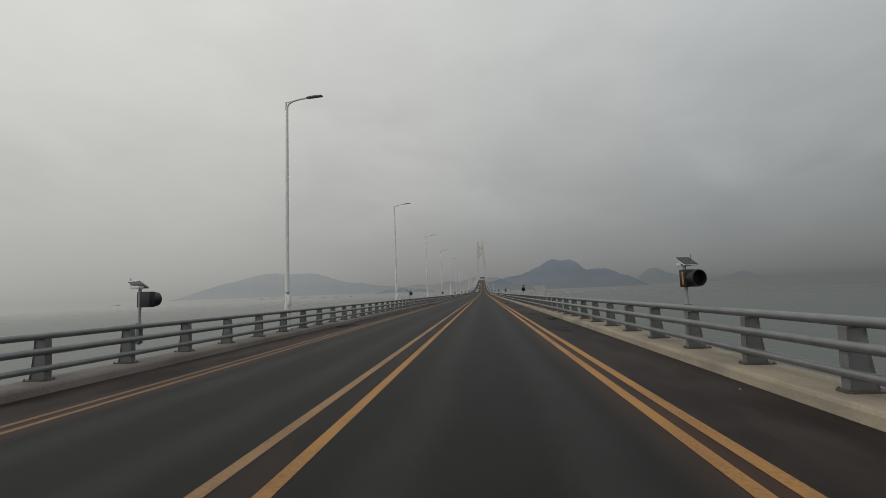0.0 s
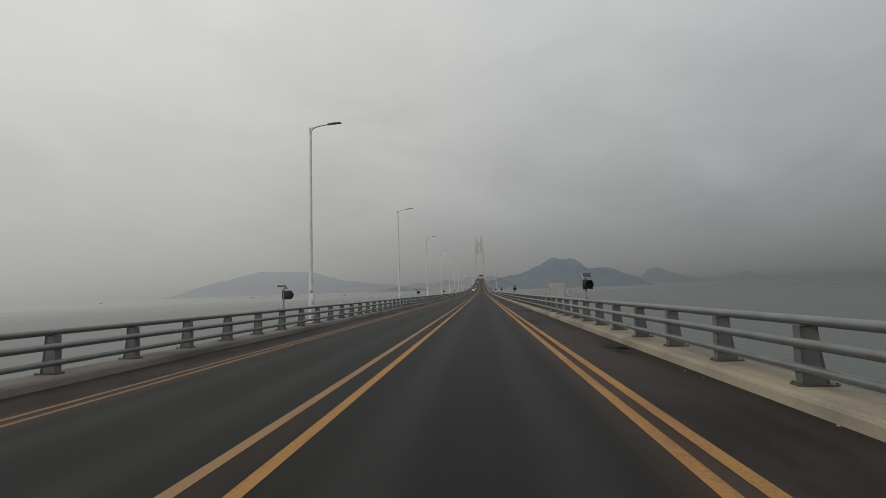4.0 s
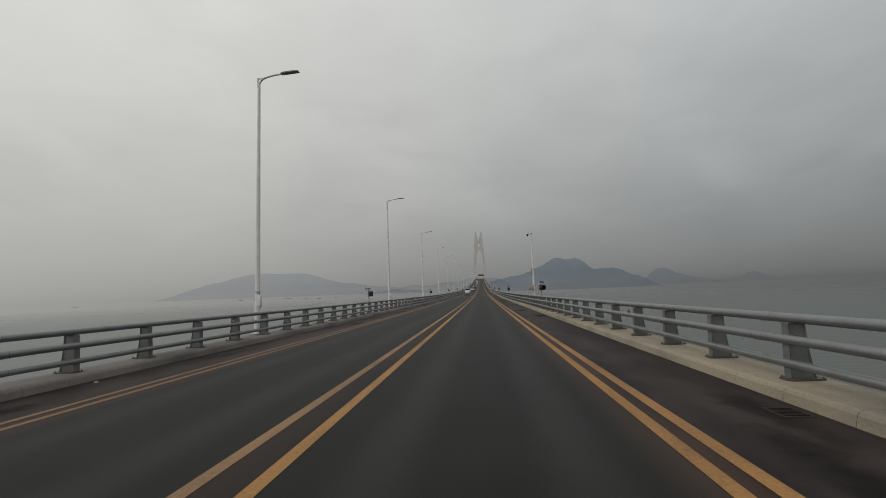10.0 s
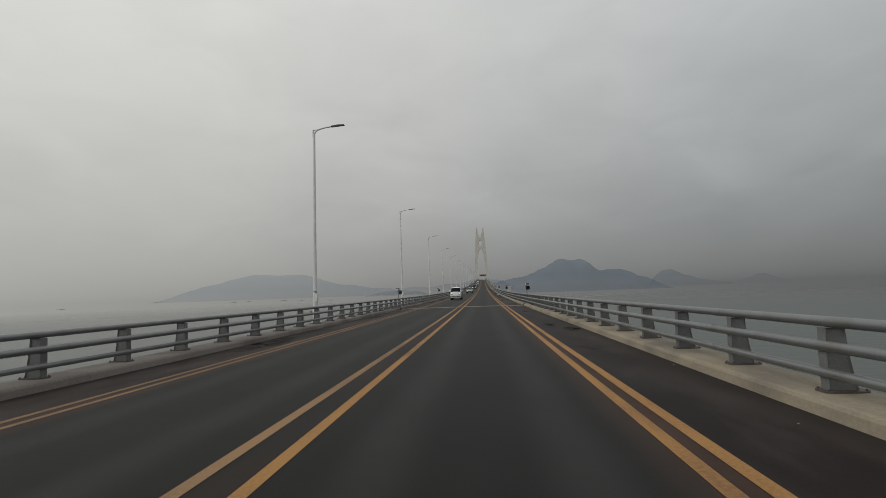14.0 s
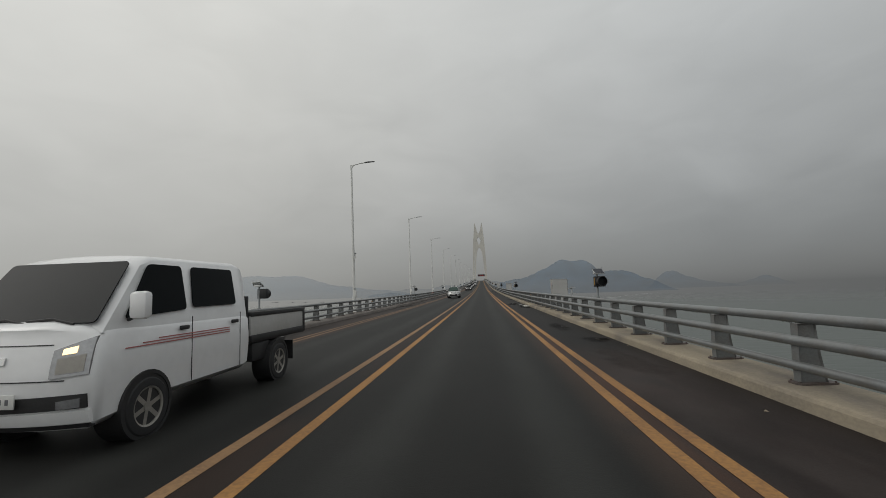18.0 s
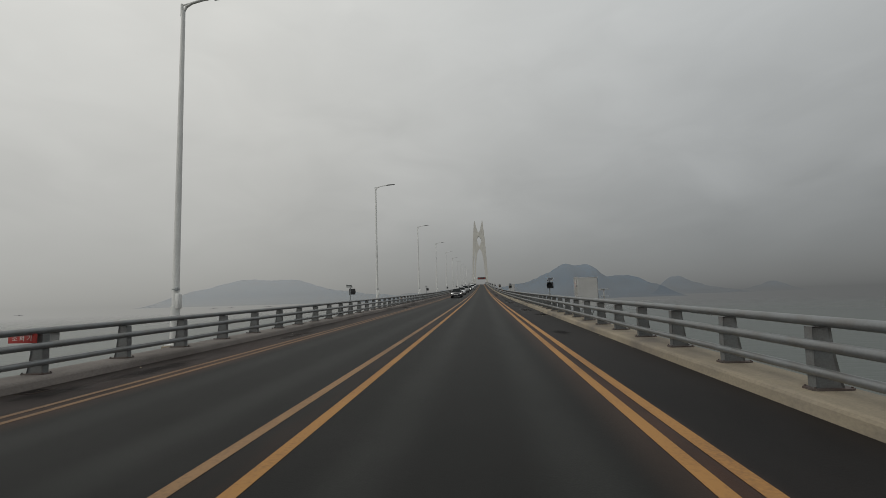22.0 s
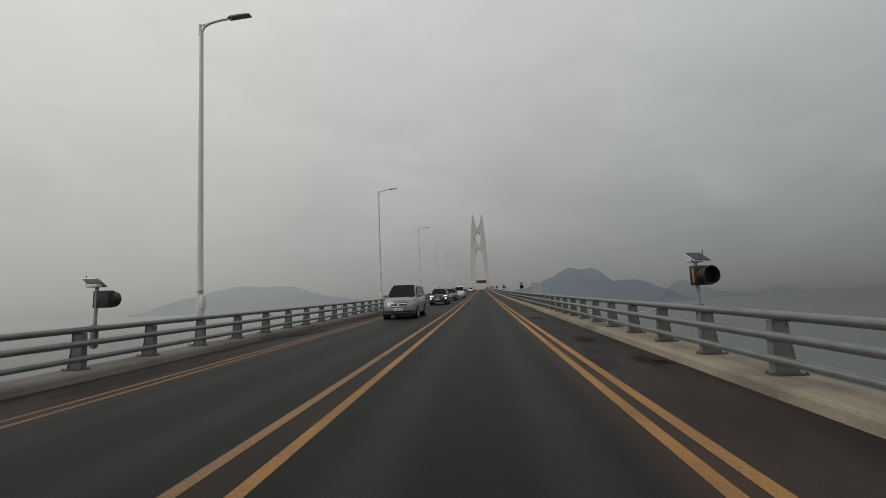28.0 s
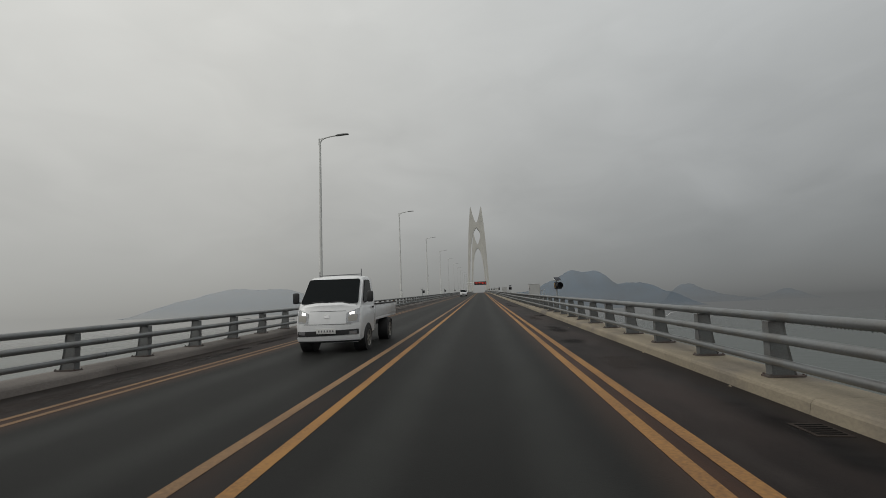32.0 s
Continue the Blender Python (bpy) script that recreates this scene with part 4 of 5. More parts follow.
part("sun_cap", rods(((-0.35, -0.02, 6.69), (-0.35, -0.02, 6.82), 0.115, 0.10), ((-0.35, -0.02, 6.82), (-0.35, -0.02, 6.92), 0.06, 0.045), seg=18), OFFWHITE, dome)
cab = part("control_cabinet", box((-0.26, -0.22, 1.64), (0.38, 0.36, 0.48), 0.012), CABINET, mast, "grey steel control cabinet with a red label")
part("cabinet_roof", prism([(-0.465, 1.875), (-0.26, 1.895), (-0.055, 1.875), (-0.055, 1.893), (-0.26, 1.913), (-0.465, 1.893)], "y", -0.415, -0.03), CABINET, cab)
part("cabinet_door", box((-0.453, -0.22, 1.63), (0.010, 0.31, 0.42), 0.003), CABINET, cab)
part("warning_label", box((-0.4595, -0.23, 1.67), (0.004, 0.22, 0.045)), REDINK, cab)
part("door_latch", box((-0.464, -0.09, 1.62), (0.016, 0.035, 0.08), 0.004), GREYINK, cab)
for z in (1.45, 1.82):
    strap = part("cabinet_strap", rods(((0, 0, z - 0.02), (0, 0, z + 0.02), 0.113), seg=16), OFFWHITE, cab)
    part("strap_bolt", box((0.14, -0.02, z), (0.07, 0.06, 0.05), 0.008), BLACK, strap)
part("reflector_board", box((-0.15, -0.05, 3.13), (0.04, 0.075, 0.68), 0.018), YELLOW, mast, "narrow orange reflector board")
for z in (2.98, 3.36):
    strap = part("reflector_strap", rods(((0, 0, z - 0.006), (0, 0, z + 0.006), 0.094), ((-0.15, -0.04, z), (0, -0.06, z), 0.008), seg=16), GREYINK, mast)
    part("strap_bolt", box((0.115, -0.02, z), (0.05, 0.035, 0.025), 0.005), GREYINK, strap)
part("footing", box((0.10, 0.02, 0.03), (0.70, 0.62, 0.07), 0.012), OFFWHITE, mast, "pale square footing plate")

# ---- the expansion joint across the deck, with steel covers over the gap in both kerbs ----
JOINT_Y = 283.4
joint = thing("expansion_joint", "pale worn concrete and steel expansion joint across the road", "expansion joint", kind="structure")
for a, b in ((-0.52, -0.07), (0.07, 0.52)):
    part("concrete_strip", sweep_road([(x, 0.002) for x in (-5.7, -4.2, -2, 0, 2, 4.2, 5.7)], [JOINT_Y + a, JOINT_Y + b], closed=False), CONCRETE, joint)
for a, b in ((-0.07, -0.02), (0.02, 0.07)):
    part("steel_edge", sweep_road([(-5.7, 0.012), (-2, 0.012), (2, 0.012), (5.7, 0.012), (5.7, -0.01), (2, -0.01), (-2, -0.01), (-5.7, -0.01)], [JOINT_Y + a, JOINT_Y + b]), STEEL, joint)
part("rubber_seal", sweep_road([(-5.7, 0.006), (-2, 0.006), (2, 0.006), (5.7, 0.006)], [JOINT_Y - 0.02, JOINT_Y + 0.02], closed=False), RUBBER, joint)
for side in (-1, 1):
    cover = [(5.70, 0.0), (5.72, 0.13), (5.765, 0.176), (5.83, 0.192), (6.02, 0.198), (6.02, 0.18), (5.84, 0.170), (5.78, 0.12), (5.74, 0.0)]
    part("kerb_cover", sweep_road([(side * x, z) for x, z in cover], [JOINT_Y - 0.18, JOINT_Y + 0.18]), IRON, joint, "dark steel cover plate")

# ---- drains at the foot of the right kerb and litter ----
for side, y in [(1, y) for y in RIGHT_DRAINS] + [(-1, y) for y in (18.0, 58.0, 118.0, 158.0, 216.4, 256.0, 318.0, 352.0, 384.6, 424.0, 478.0, 526.0, 560.0)]:
    d = thing("road_drain", "dark rusty cast-iron road drain beside the kerb", "drain", pose(side * 5.46, y, road_z(y) + cross(side * 5.46), grade(y), side * 1.2), "road drains")
    part("frame", box((0, 0, 0.003), (0.34, 0.42, 0.012), 0.003), IRON, d)
    for i in range(6):
        part("slot", box((0, -0.15 + 0.06 * i, 0.0105), (0.27, 0.026, 0.004)), DARK, d)
d = thing("litter", "crumpled white polystyrene scrap lying by the kerb", "litter", pose(5.38, 343.70, road_z(343.70) - 0.03, 0, 0, 25))
part("flap", box((-0.24, 0.02, 0.10), (0.28, 0.42, 0.03), 0.01, Matrix.Rotation(radians(24), 4, "Y")), SIGN, d)
part("slab", box((0.14, 0, 0.05), (0.5, 0.3, 0.10), 0.02), OFFWHITE, d)


# small scraps and grit blown against the kerbs
rnd = random.Random(19)
verts, faces = [], []
for i in range(300):
    side, y = rnd.choice((-1, 1, 1)), rnd.uniform(-5.0, 575.0)
    x = side * (5.72 - 0.55 * rnd.random() ** 2)
    q, b, a = rnd.uniform(0.012, 0.04) * (1.5 if rnd.random() < 0.04 else 0.8), len(verts), rnd.uniform(0, math.tau)
    z = road_z(y) + cross(x) - 0.002
    verts += [(x + q * math.cos(a + k * math.tau / 3) * (1 + 0.5 * (k == 1)), y + q * math.sin(a + k * math.tau / 3), z) for k in range(3)] + [(x, y, z + q * 0.7)]
    faces += [(b, b + 1, b + 3), (b + 1, b + 2, b + 3), (b + 2, b, b + 3)]
me = bpy.data.meshes.new("roadside_grit")
me.from_pydata(verts, [], faces)
me.materials.append(CONCRETE)
tagged(new("roadside_grit", me), "pale grit and scraps lying along the kerbs", "litter", kind="stuff")


# ---- bridge towers ahead ----
TOWER_TOP = 105.6


def tower(y, name_label):
    deck = road_z(y)
    t = thing("bridge_tower", name_label, "bridge tower", pose(0, y, deck), "bridge towers")
    s = (TOWER_TOP - deck) / 94.0
    outer = [(11.4, -40.0), (11.2, 0.0), (9.6, 42.0), (8.6, 62.0), (8.0, 71.0), (7.5, 76.5), (6.6, 86.0), (6.1, 92.0), (5.4, 94.0)]
    inner = [(4.6, 91.0), (3.6, 86.0), (2.2, 80.5), (0.9, 77.0), (0.0, 76.2)]
    arch = [(0.0, 71.0), (1.6, 69.0), (3.2, 66.0), (4.8, 60.0), (6.2, 51.0), (7.1, 42.0), (8.4, 20.0), (9.2, 0.0), (9.4, -40.0)]
    for side, nm in ((-1, "leg"), (1, "leg")):
        pts = outer + inner + arch
        part(nm, prism([(side * x, z * s if z > 0 else z) for x, z in pts], "y", -2.6, 2.6), PYLON, t)
    part("cross_beam", box((0, 0, -4.5), (19.0, 4.0, 3.0), 0.2), PYLON, t)
    return t


tower(1002.0, "pale concrete cable-stay tower with a forked top, straddling the road")
tower(1175.0, "second pale forked bridge tower farther along the road")

# message gantry before the towers
GY = 850.0
g = thing("message_gantry", "cantilever gantry with a red-lit message board over the road", "sign gantry", pose(0, GY, road_z(GY)))
part("column", rods(((-7.2, 0, 0.2), (-7.2, 0, 7.4), 0.25, 0.2)), GALV, g)
part("boom", rods(((-7.2, 0, 7.1), (6.4, 0, 7.1), 0.16), ((-7.2, 0, 6.1), (6.4, 0, 6.1), 0.16)), GALV, g)
brd = part("message_board", box((1.9, -0.3, 6.5), (8.4, 0.5, 2.3), 0.05), BLACK, g, "black message board with red light dots")
for i in range(2):
    for j in range(8):
        part("light_dots", box((-1.6 + j * 0.98, -0.57, 6.90 - 0.8 * i), (0.36 + 0.2 * (j % 2), 0.03, 0.20)), LED, brd)


# ---- dark damp stains round the drains and along the shoulders ----
def stain_material(name, colour):
    m = bpy.data.materials.new(name)
    m.use_nodes = True
    n, l = m.node_tree.nodes, m.node_tree.links
    b = n["Principled BSDF"]
    b.inputs["Base Color"].default_value = (*colour, 1)
    b.inputs["Roughness"].default_value, b.inputs["Specular IOR Level"].default_value = 0.75, 0.15
    co = n.new("ShaderNodeTexCoord")
    geo = n.new("ShaderNodeNewGeometry")
    ln = n.new("ShaderNodeVectorMath")
    ln.operation = "LENGTH"
    l.new(co.outputs["Object"], ln.inputs[0])
    total = ln.outputs["Value"]
    for scale, amount in ((0.9, 1.5), (4.0, 0.6)):
        nz = n.new("ShaderNodeTexNoise")
        nz.inputs["Scale"].default_value, nz.inputs["Detail"].default_value = scale, 6.0
        l.new(geo.outputs["Position"], nz.inputs["Vector"])
        k = n.new("ShaderNodeMath")
        k.operation = "MULTIPLY_ADD"
        k.inputs[1].default_value, k.inputs[2].default_value = amount, -amount / 2
        l.new(nz.outputs[0], k.inputs[0])
        ad = n.new("ShaderNodeMath")
        l.new(total, ad.inputs[0])
        l.new(k.outputs[0], ad.inputs[1])
        total = ad.outputs[0]
    mr = n.new("ShaderNodeMapRange")
    mr.interpolation_type = "SMOOTHSTEP"
    mr.inputs["From Min"].default_value, mr.inputs["From Max"].default_value = 0.15, 0.95
    mr.inputs["To Min"].default_value, mr.inputs["To Max"].default_value = 0.5, 1.0
    l.new(total, mr.inputs["Value"])
    tr = n.new("ShaderNodeBsdfTransparent")
    mx = n.new("ShaderNodeMixShader")
    l.new(mr.outputs[0], mx.inputs[0])
    l.new(b.outputs[0], mx.inputs[1])
    l.new(tr.outputs[0], mx.inputs[2])
    l.new(mx.outputs[0], n["Material Output"].inputs["Surface"])
    return m


DAMP = stain_material("damp_dirt", (0.0075, 0.0068, 0.0068))
DUST = stain_material("dry_road_dust", (0.045, 0.036, 0.032))
bm = bmesh.new()
ring = [bm.verts.new((1.15 * math.cos(math.tau * i / 24), 1.15 * math.sin(math.tau * i / 24), 0)) for i in range(24)]
bm.faces.new(ring)
disc_damp = mesh_of("stain", bm, (DAMP,))
disc_dust = disc_damp.copy()
disc_dust.materials.clear()
disc_dust.materials.append(DUST)
rnd = random.Random(41)
spots = []
for y in RIGHT_DRAINS:
    spots.append((5.25, y, 0.36, 0.7 + 0.9 * rnd.random(), disc_damp))
for y in (18.0, 58.0, 118.0, 158.0, 216.4, 256.0, 318.0, 352.0, 384.6, 424.0, 478.0, 526.0, 560.0):
    spots.append((-5.0, y, 0.6, 1.2 + 1.5 * rnd.random(), disc_damp))
for k in range(110):
    side = rnd.choice((-1, 1))
    dusty = rnd.random() < 0.5
    spots.append((side * rnd.uniform(4.65, 5.1), rnd.uniform(0, 590), rnd.uniform(0.3, 0.5), rnd.uniform(0.6, 2.6), disc_dust if dusty else disc_damp))
for k, (x, y, sx, sy, me) in enumerate(spots):
    z = road_z(y) + cross(x) + 0.003 + 0.00015 * (k % 7)
    ob = new("road_stain", me)
    ob.matrix_basis = pose(x, y, z, grade(y), -math.degrees(math.atan2(cross(x + 0.3) - cross(x - 0.3), 0.6))) @ Matrix.Diagonal((sx, sy, 1, 1))
    tagged(ob, "dark damp dirt stain on the asphalt shoulder" if me is disc_damp else "pale dusty patch on the asphalt shoulder", "stain", "stains on the shoulders", "stuff")


# ---- vehicles standing in the oncoming lane ----
def loft(rings):
    bm = bmesh.new()
    vs = [[bm.verts.new(p) for p in r] for r in rings]
    k = len(vs[0])
    for a, b in zip(vs, vs[1:]):
        for i in range(k):
            j = (i + 1) % k
            bm.faces.new((a[i], a[j], b[j], b[i]))
    bm.faces.new(vs[0][::-1])
    bm.faces.new(vs[-1])
    return bm


def quad_pane(pts, thick=0.012):
    """A pane between four corners, set proud of the surface behind it."""
    p = [Vector(q) for q in pts]
    nrm = (p[1] - p[0]).cross(p[3] - p[0]).normalized()
    bm = bmesh.new()
    a = [bm.verts.new(q) for q in p]
    b = [bm.verts.new(q + nrm * thick) for q in p]
    bm.faces.new(a[::-1])
    bm.faces.new(b)
    for i in range(4):
        j = (i + 1) % 4
        bm.faces.new((a[i], a[j], b[j], b[i]))
    es = [e for e in bm.edges if abs((e.verts[0].co - e.verts[1].co).length - thick) < 1e-4]
    bmesh.ops.bevel(bm, geom=es, offset=0.05, segments=3, affect="EDGES", profile=0.5)
    return bm


def lathe_x(profile, seg=28, centre=(0, 0, 0)):
    """A ring of (radius, x) points turned about the x axis."""
    bm = bmesh.new()
    rings = []
    for i in range(seg):
        a = math.tau * i / seg
        rings.append([bm.verts.new((centre[0] + x, centre[1] + r * math.cos(a), centre[2] + r * math.sin(a))) for r, x in profile])
    k = len(profile)
    for i in range(seg):
        p, q = rings[i], rings[(i + 1) % seg]
        for j in range(k):
            jj = (j + 1) % k
            bm.faces.new((p[j], p[jj], q[jj], q[j]))
    return bm


def wheels(t, hw, axles, r, width=0.22, spokes=8, hub=ALLOY):
    for ya in axles:
        for s in (-1, 1):
            o = s * (hw + 0.022)
            c = (o, ya, r)
            prof = [(r * 0.66, 0), (r * 0.74, 0.004), (r * 0.92, -0.004), (r * 0.98, -0.02), (r, -0.05), (r, -width + 0.05), (r * 0.95, -width + 0.01), (r * 0.6, -width)]
            w = part("wheel", lathe_x([(a, s * b) for a, b in prof], centre=c), RUBBER, t, smooth=30)
            part("dish", rods(((o - s * 0.10, ya, r), (o - s * 0.06, ya, r), r * 0.66), seg=28), TRIM, w)
            rim = lathe_x([(r * 0.67, s * 0.004), (r * 0.67, -s * 0.06), (r * 0.60, -s * 0.05), (r * 0.61, -s * 0.004)], centre=c)
            for i in range(spokes):
                a = math.tau * (i + 0.3) / spokes
                bx(rim, (o - s * 0.03, ya + math.cos(a) * r * 0.36, r + math.sin(a) * r * 0.36), (0.03, r * 0.54, r * 0.155), 0, Matrix.Rotation(a, 4, "X"))
            rod(rim, (o - s * 0.05, ya, r), (o - s * 0.008, ya, r), r * 0.17, seg=14)
            part("rim", rim, hub, w)
            arch = lathe_x([(r * 1.03, s * 0.014), (r * 1.16, s * 0.014), (r * 1.16, -s * 0.3), (r * 1.03, -s * 0.3)], centre=(s * hw, ya, r + 0.02))
            # filled black disc: the wheel well's shade put in as colour
            rod(arch, (s * (hw - 0.30), ya, r + 0.02), (s * (hw + 0.006), ya, r + 0.02), r * 1.06, seg=28)
            part("wheel_arch", arch, TRIM, t)


def plate(t, y, z, w=0.50):
    p = part("number_plate", box((0, y, z), (w, 0.015, 0.13), 0.004), PLATE_W, t)
    for i in range(6):
        part("plate_bar", box((-w * 0.36 + i * w * 0.145, y - 0.0095, z), (w * 0.06, 0.004, 0.05)), GREYINK, p)


def section(w, zb, zs):
    """Half a body section from the sill to the crown of the bonnet."""
    zm = (zb + zs) / 2
    return [(0.88 * w, zb), (0.97 * w, zb + 0.07), (w, zm - 0.06), (w, zm + 0.09), (0.98 * w, zs - 0.12), (0.925 * w, zs - 0.045), (0.78 * w, zs + 0.008), (0.4 * w, zs + 0.045)]


class Nose:
    """The bowed front of a car: y over the width and height of its face."""

    def __init__(self, hw, zb, top, bow=0.30, rake=0.10):
        self.hw, self.zb, self.top, self.bow, self.rake = hw, zb, top, bow, rake

    def y(self, x, z):
        f = min(1.0, max(0.0, (z - self.zb) / (self.top - self.zb)))
        lean = self.rake * (max(0.0, f - 0.4) / 0.6) ** 2 + 0.07 * (max(0.0, 0.3 - f) / 0.3) ** 2
        return self.bow * (abs(x) / self.hw) ** 2.4 + lean

    def patch(self, x0, x1, lo, hi, proud=0.012, thick=0.05, cols=8, rows=3):
        """A piece let into the face: lo and hi give its lower and upper edge at either end."""
        bm = bmesh.new()
        grid = []
        for depth in (-proud, thick):
            layer = []
            for i in range(cols + 1):
                f = i / cols
                x = x0 + (x1 - x0) * f
                za, zc = lo[0] + (lo[1] - lo[0]) * f, hi[0] + (hi[1] - hi[0]) * f
                layer.append([bm.verts.new((x, self.y(x, za + (zc - za) * j / rows) + depth, za + (zc - za) * j / rows)) for j in range(rows + 1)])
            grid.append(layer)
        for layer in grid:
            for i in range(cols):
                for j in range(rows):
                    bm.faces.new((layer[i][j], layer[i + 1][j], layer[i + 1][j + 1], layer[i][j + 1]))
        rim = [(i, 0) for i in range(cols)] + [(cols, j) for j in range(rows)] + [(i, rows) for i in range(cols, 0, -1)] + [(0, j) for j in range(rows, 0, -1)]
        for (i, j), (k, m) in zip(rim, rim[1:] + rim[:1]):
            bm.faces.new((grid[0][i][j], grid[0][k][m], grid[1][k][m], grid[1][i][j]))
        return bm


def nosed_body(nose, hw, L, prof):
    """A lower body: a bowed face carried back by rings (share of the length, sill, shoulder, width share, bow share)."""
    bm = bmesh.new()
    rings = []
    for f, za, zs, ws, k in prof:
        half = section(hw * ws, za, zs)
        pts = half + [(-a, c) for a, c in half[::-1]]
        rings.append([bm.verts.new((a, f * L + k * nose.y(a, c), c)) for a, c in pts])
    m = len(rings[0])
    for ra, rb in zip(rings, rings[1:]):
        for i in range(m):
            j = (i + 1) % m
            bm.faces.new((ra[i], ra[j], rb[j], rb[i]))
    bm.faces.new(rings[-1])
    rows = []
    for i in range(m // 2):
        e0, e1 = rings[0][i], rings[0][m - 1 - i]
        mid = [bm.verts.new((e0.co.x * g, nose.y(e0.co.x * g, e0.co.z), e0.co.z)) for g in (0.8, 0.6, 0.4, 0.2, 0, -0.2, -0.4, -0.6, -0.8)]
        rows.append([e0] + mid + [e1])
    for ra, rb in zip(rows, rows[1:]):
        for i in range(10):
            bm.faces.new((ra[i], ra[i + 1], rb[i + 1], rb[i]))
    bm.faces.new(rows[0][::-1])
    bm.faces.new(rows[-1])
    return bm


def passenger_car(label, paint, x, y, length=4.6, hw=0.93, height=1.68, hood=1.02, belt=1.04, hood_end=0.235, roof=(0.405, 0.78), tail=0.975, r=0.36, axles=(0.19, 0.79), glass=GLASS, top=0.88,
                  lamp=(0.50, 0.93, 0.76, 0.86, 0.86, 0.96), lit="", grille=(0.46, 0.70, 0.88), bars=4, bar_mat=CHROME, intake=(0.62, 0.34, 0.50), plate_z=0.60, fog_z=0.52, rails=False, clad=True,
                  studs=False, cat="car", bow=0.42, spokes=8, roof_w=0.67, dark_lip=False):
    t = thing("car", label, cat, pose(x, y, road_z(y) + cross(x), grade(y)), "vehicles in the oncoming lane")
    P, L = PAINT[paint], length
    zb = r * 0.66
    nose = Nose(hw, zb, top, bow, 0.16)
    prof = [(0.0, zb + 0.02, top, 0.93, 1.0), (0.03, zb, top + 0.055, 0.965, 0.85), (0.09, zb, top + (hood - top) * 0.68, 0.99, 0.5), (hood_end * 0.75, zb, hood, 1.0, 0.1), (hood_end + 0.05, zb, belt, 1.0, 0.0),
            (0.6, zb, belt + 0.03, 1.0, 0.0), (0.88, zb, belt + 0.06, 0.99, 0.0), (0.975, zb + 0.04, belt + 0.02, 0.95, 0.0), (1.0, zb + 0.12, belt - 0.15, 0.86, 0.0)]
    bm = nosed_body(nose, hw, L, prof)
    part("body", bm, P, t, smooth=42)
    # cabin
    y0, y1, y2, y3 = hood_end * L, roof[0] * L, roof[1] * L, tail * L
    wb, wr = 0.91 * hw, roof_w * hw
    zt, bz = height, belt - 0.02
    sect = []
    for ya, zz, w in ((y0, bz, wb), (y1, zt - 0.035, wr), (y1 + 0.25, zt - 0.005, wr), ((y1 + y2) / 2, zt, wr), (y2, zt - 0.05, wr * 0.97), (y3, bz + 0.02, wb * 0.92)):
        sect.append([(-w, ya, zz - 0.085), (-w * 0.93, ya, zz - 0.02), (-w * 0.55, ya, zz + 0.028), (0, ya, zz + 0.042), (w * 0.55, ya, zz + 0.028), (w * 0.93, ya, zz - 0.02), (w, ya, zz - 0.085), (wb, ya, bz - 0.05), (-wb, ya, bz - 0.05)])
    part("cabin", loft(sect), P, t, smooth=40)

    def screen(f, s):
        return (s * (wb + (wr - wb) * f) * (0.935 - 0.09 * f), y0 + (y1 - y0) * f - 0.022, bz + (zt - 0.035 - bz) * f + 0.046)
    part("windscreen", quad_pane([screen(0.04, -1), screen(0.04, 1), screen(0.94, 1), screen(0.94, -1)]), glass, t, "dark tinted windscreen")
    for s in (-1, 1):
        def side_pt(ya, f):
            return (s * (wb + (wr - wb) * f + 0.006), ya, bz + (zt - bz) * f)
        mid = (y1 + y2) / 2 - 0.08
        front = y0 + 0.30 * (y1 - y0)
        panes = [(front + 0.10, mid - 0.03, y1 + 0.06), (mid + 0.03, y2 - 0.10, mid + 0.03), (y2 - 0.04, y2 + 0.55 * (y3 - y2), y2 - 0.04)]
        for i, (a, b, a_top) in enumerate(panes):
            b_top = b if i < 2 else min(b, y2 + 0.10 * (y3 - y2) + 0.05)
            part("side_window", quad_pane([side_pt(a, 0.13), side_pt(b, 0.13), side_pt(b_top, 0.84), side_pt(a_top, 0.84)], 0.006 if s > 0 else -0.006), GLASS, t)
        mir = part("door_mirror", box((s * (hw + 0.11), y0 + 0.55, belt + 0.10), (0.21, 0.11, 0.15), 0.04), P, t)
        part("mirror_foot", box((s * (hw - 0.0), y0 + 0.57, belt + 0.03), (0.12, 0.06, 0.07), 0.01), TRIM, mir)
        part("mirror_glass", box((s * (hw + 0.11), y0 + 0.612, belt + 0.10), (0.16, 0.01, 0.11), 0.003), CHROME, mir)
        xa, xb, l0, h0, l1, h1 = lamp
        hl = part("headlamp", nose.patch(s * xa * hw, s * xb * hw, (l0, l1), (h0, h1), 0.014), HEADLAMP, t)
        part("lamp_bowl", nose.patch(s * (xa + 0.10) * hw, s * (xb - 0.10) * hw, (l0 + 0.035, l1 + 0.03), (h0 - 0.025, h1 - 0.06), 0.018), CABINET, hl)
        if lit == "high":
            part("lit_lamp", nose.patch(s * (xa + 0.20) * hw, s * xb * 0.99 * hw, (h0 - 0.045, h1 - 0.055), (h0 - 0.005, h1 - 0.005), 0.022), LIT, hl, "lit white lamp")
        elif lit == "split":
            part("lit_lamp", nose.patch(s * (xa + 0.16) * hw, s * xb * 0.99 * hw, (h0 - 0.04, h1 - 0.05), (h0, h1), 0.022), LIT, hl, "lit white strip lamp")
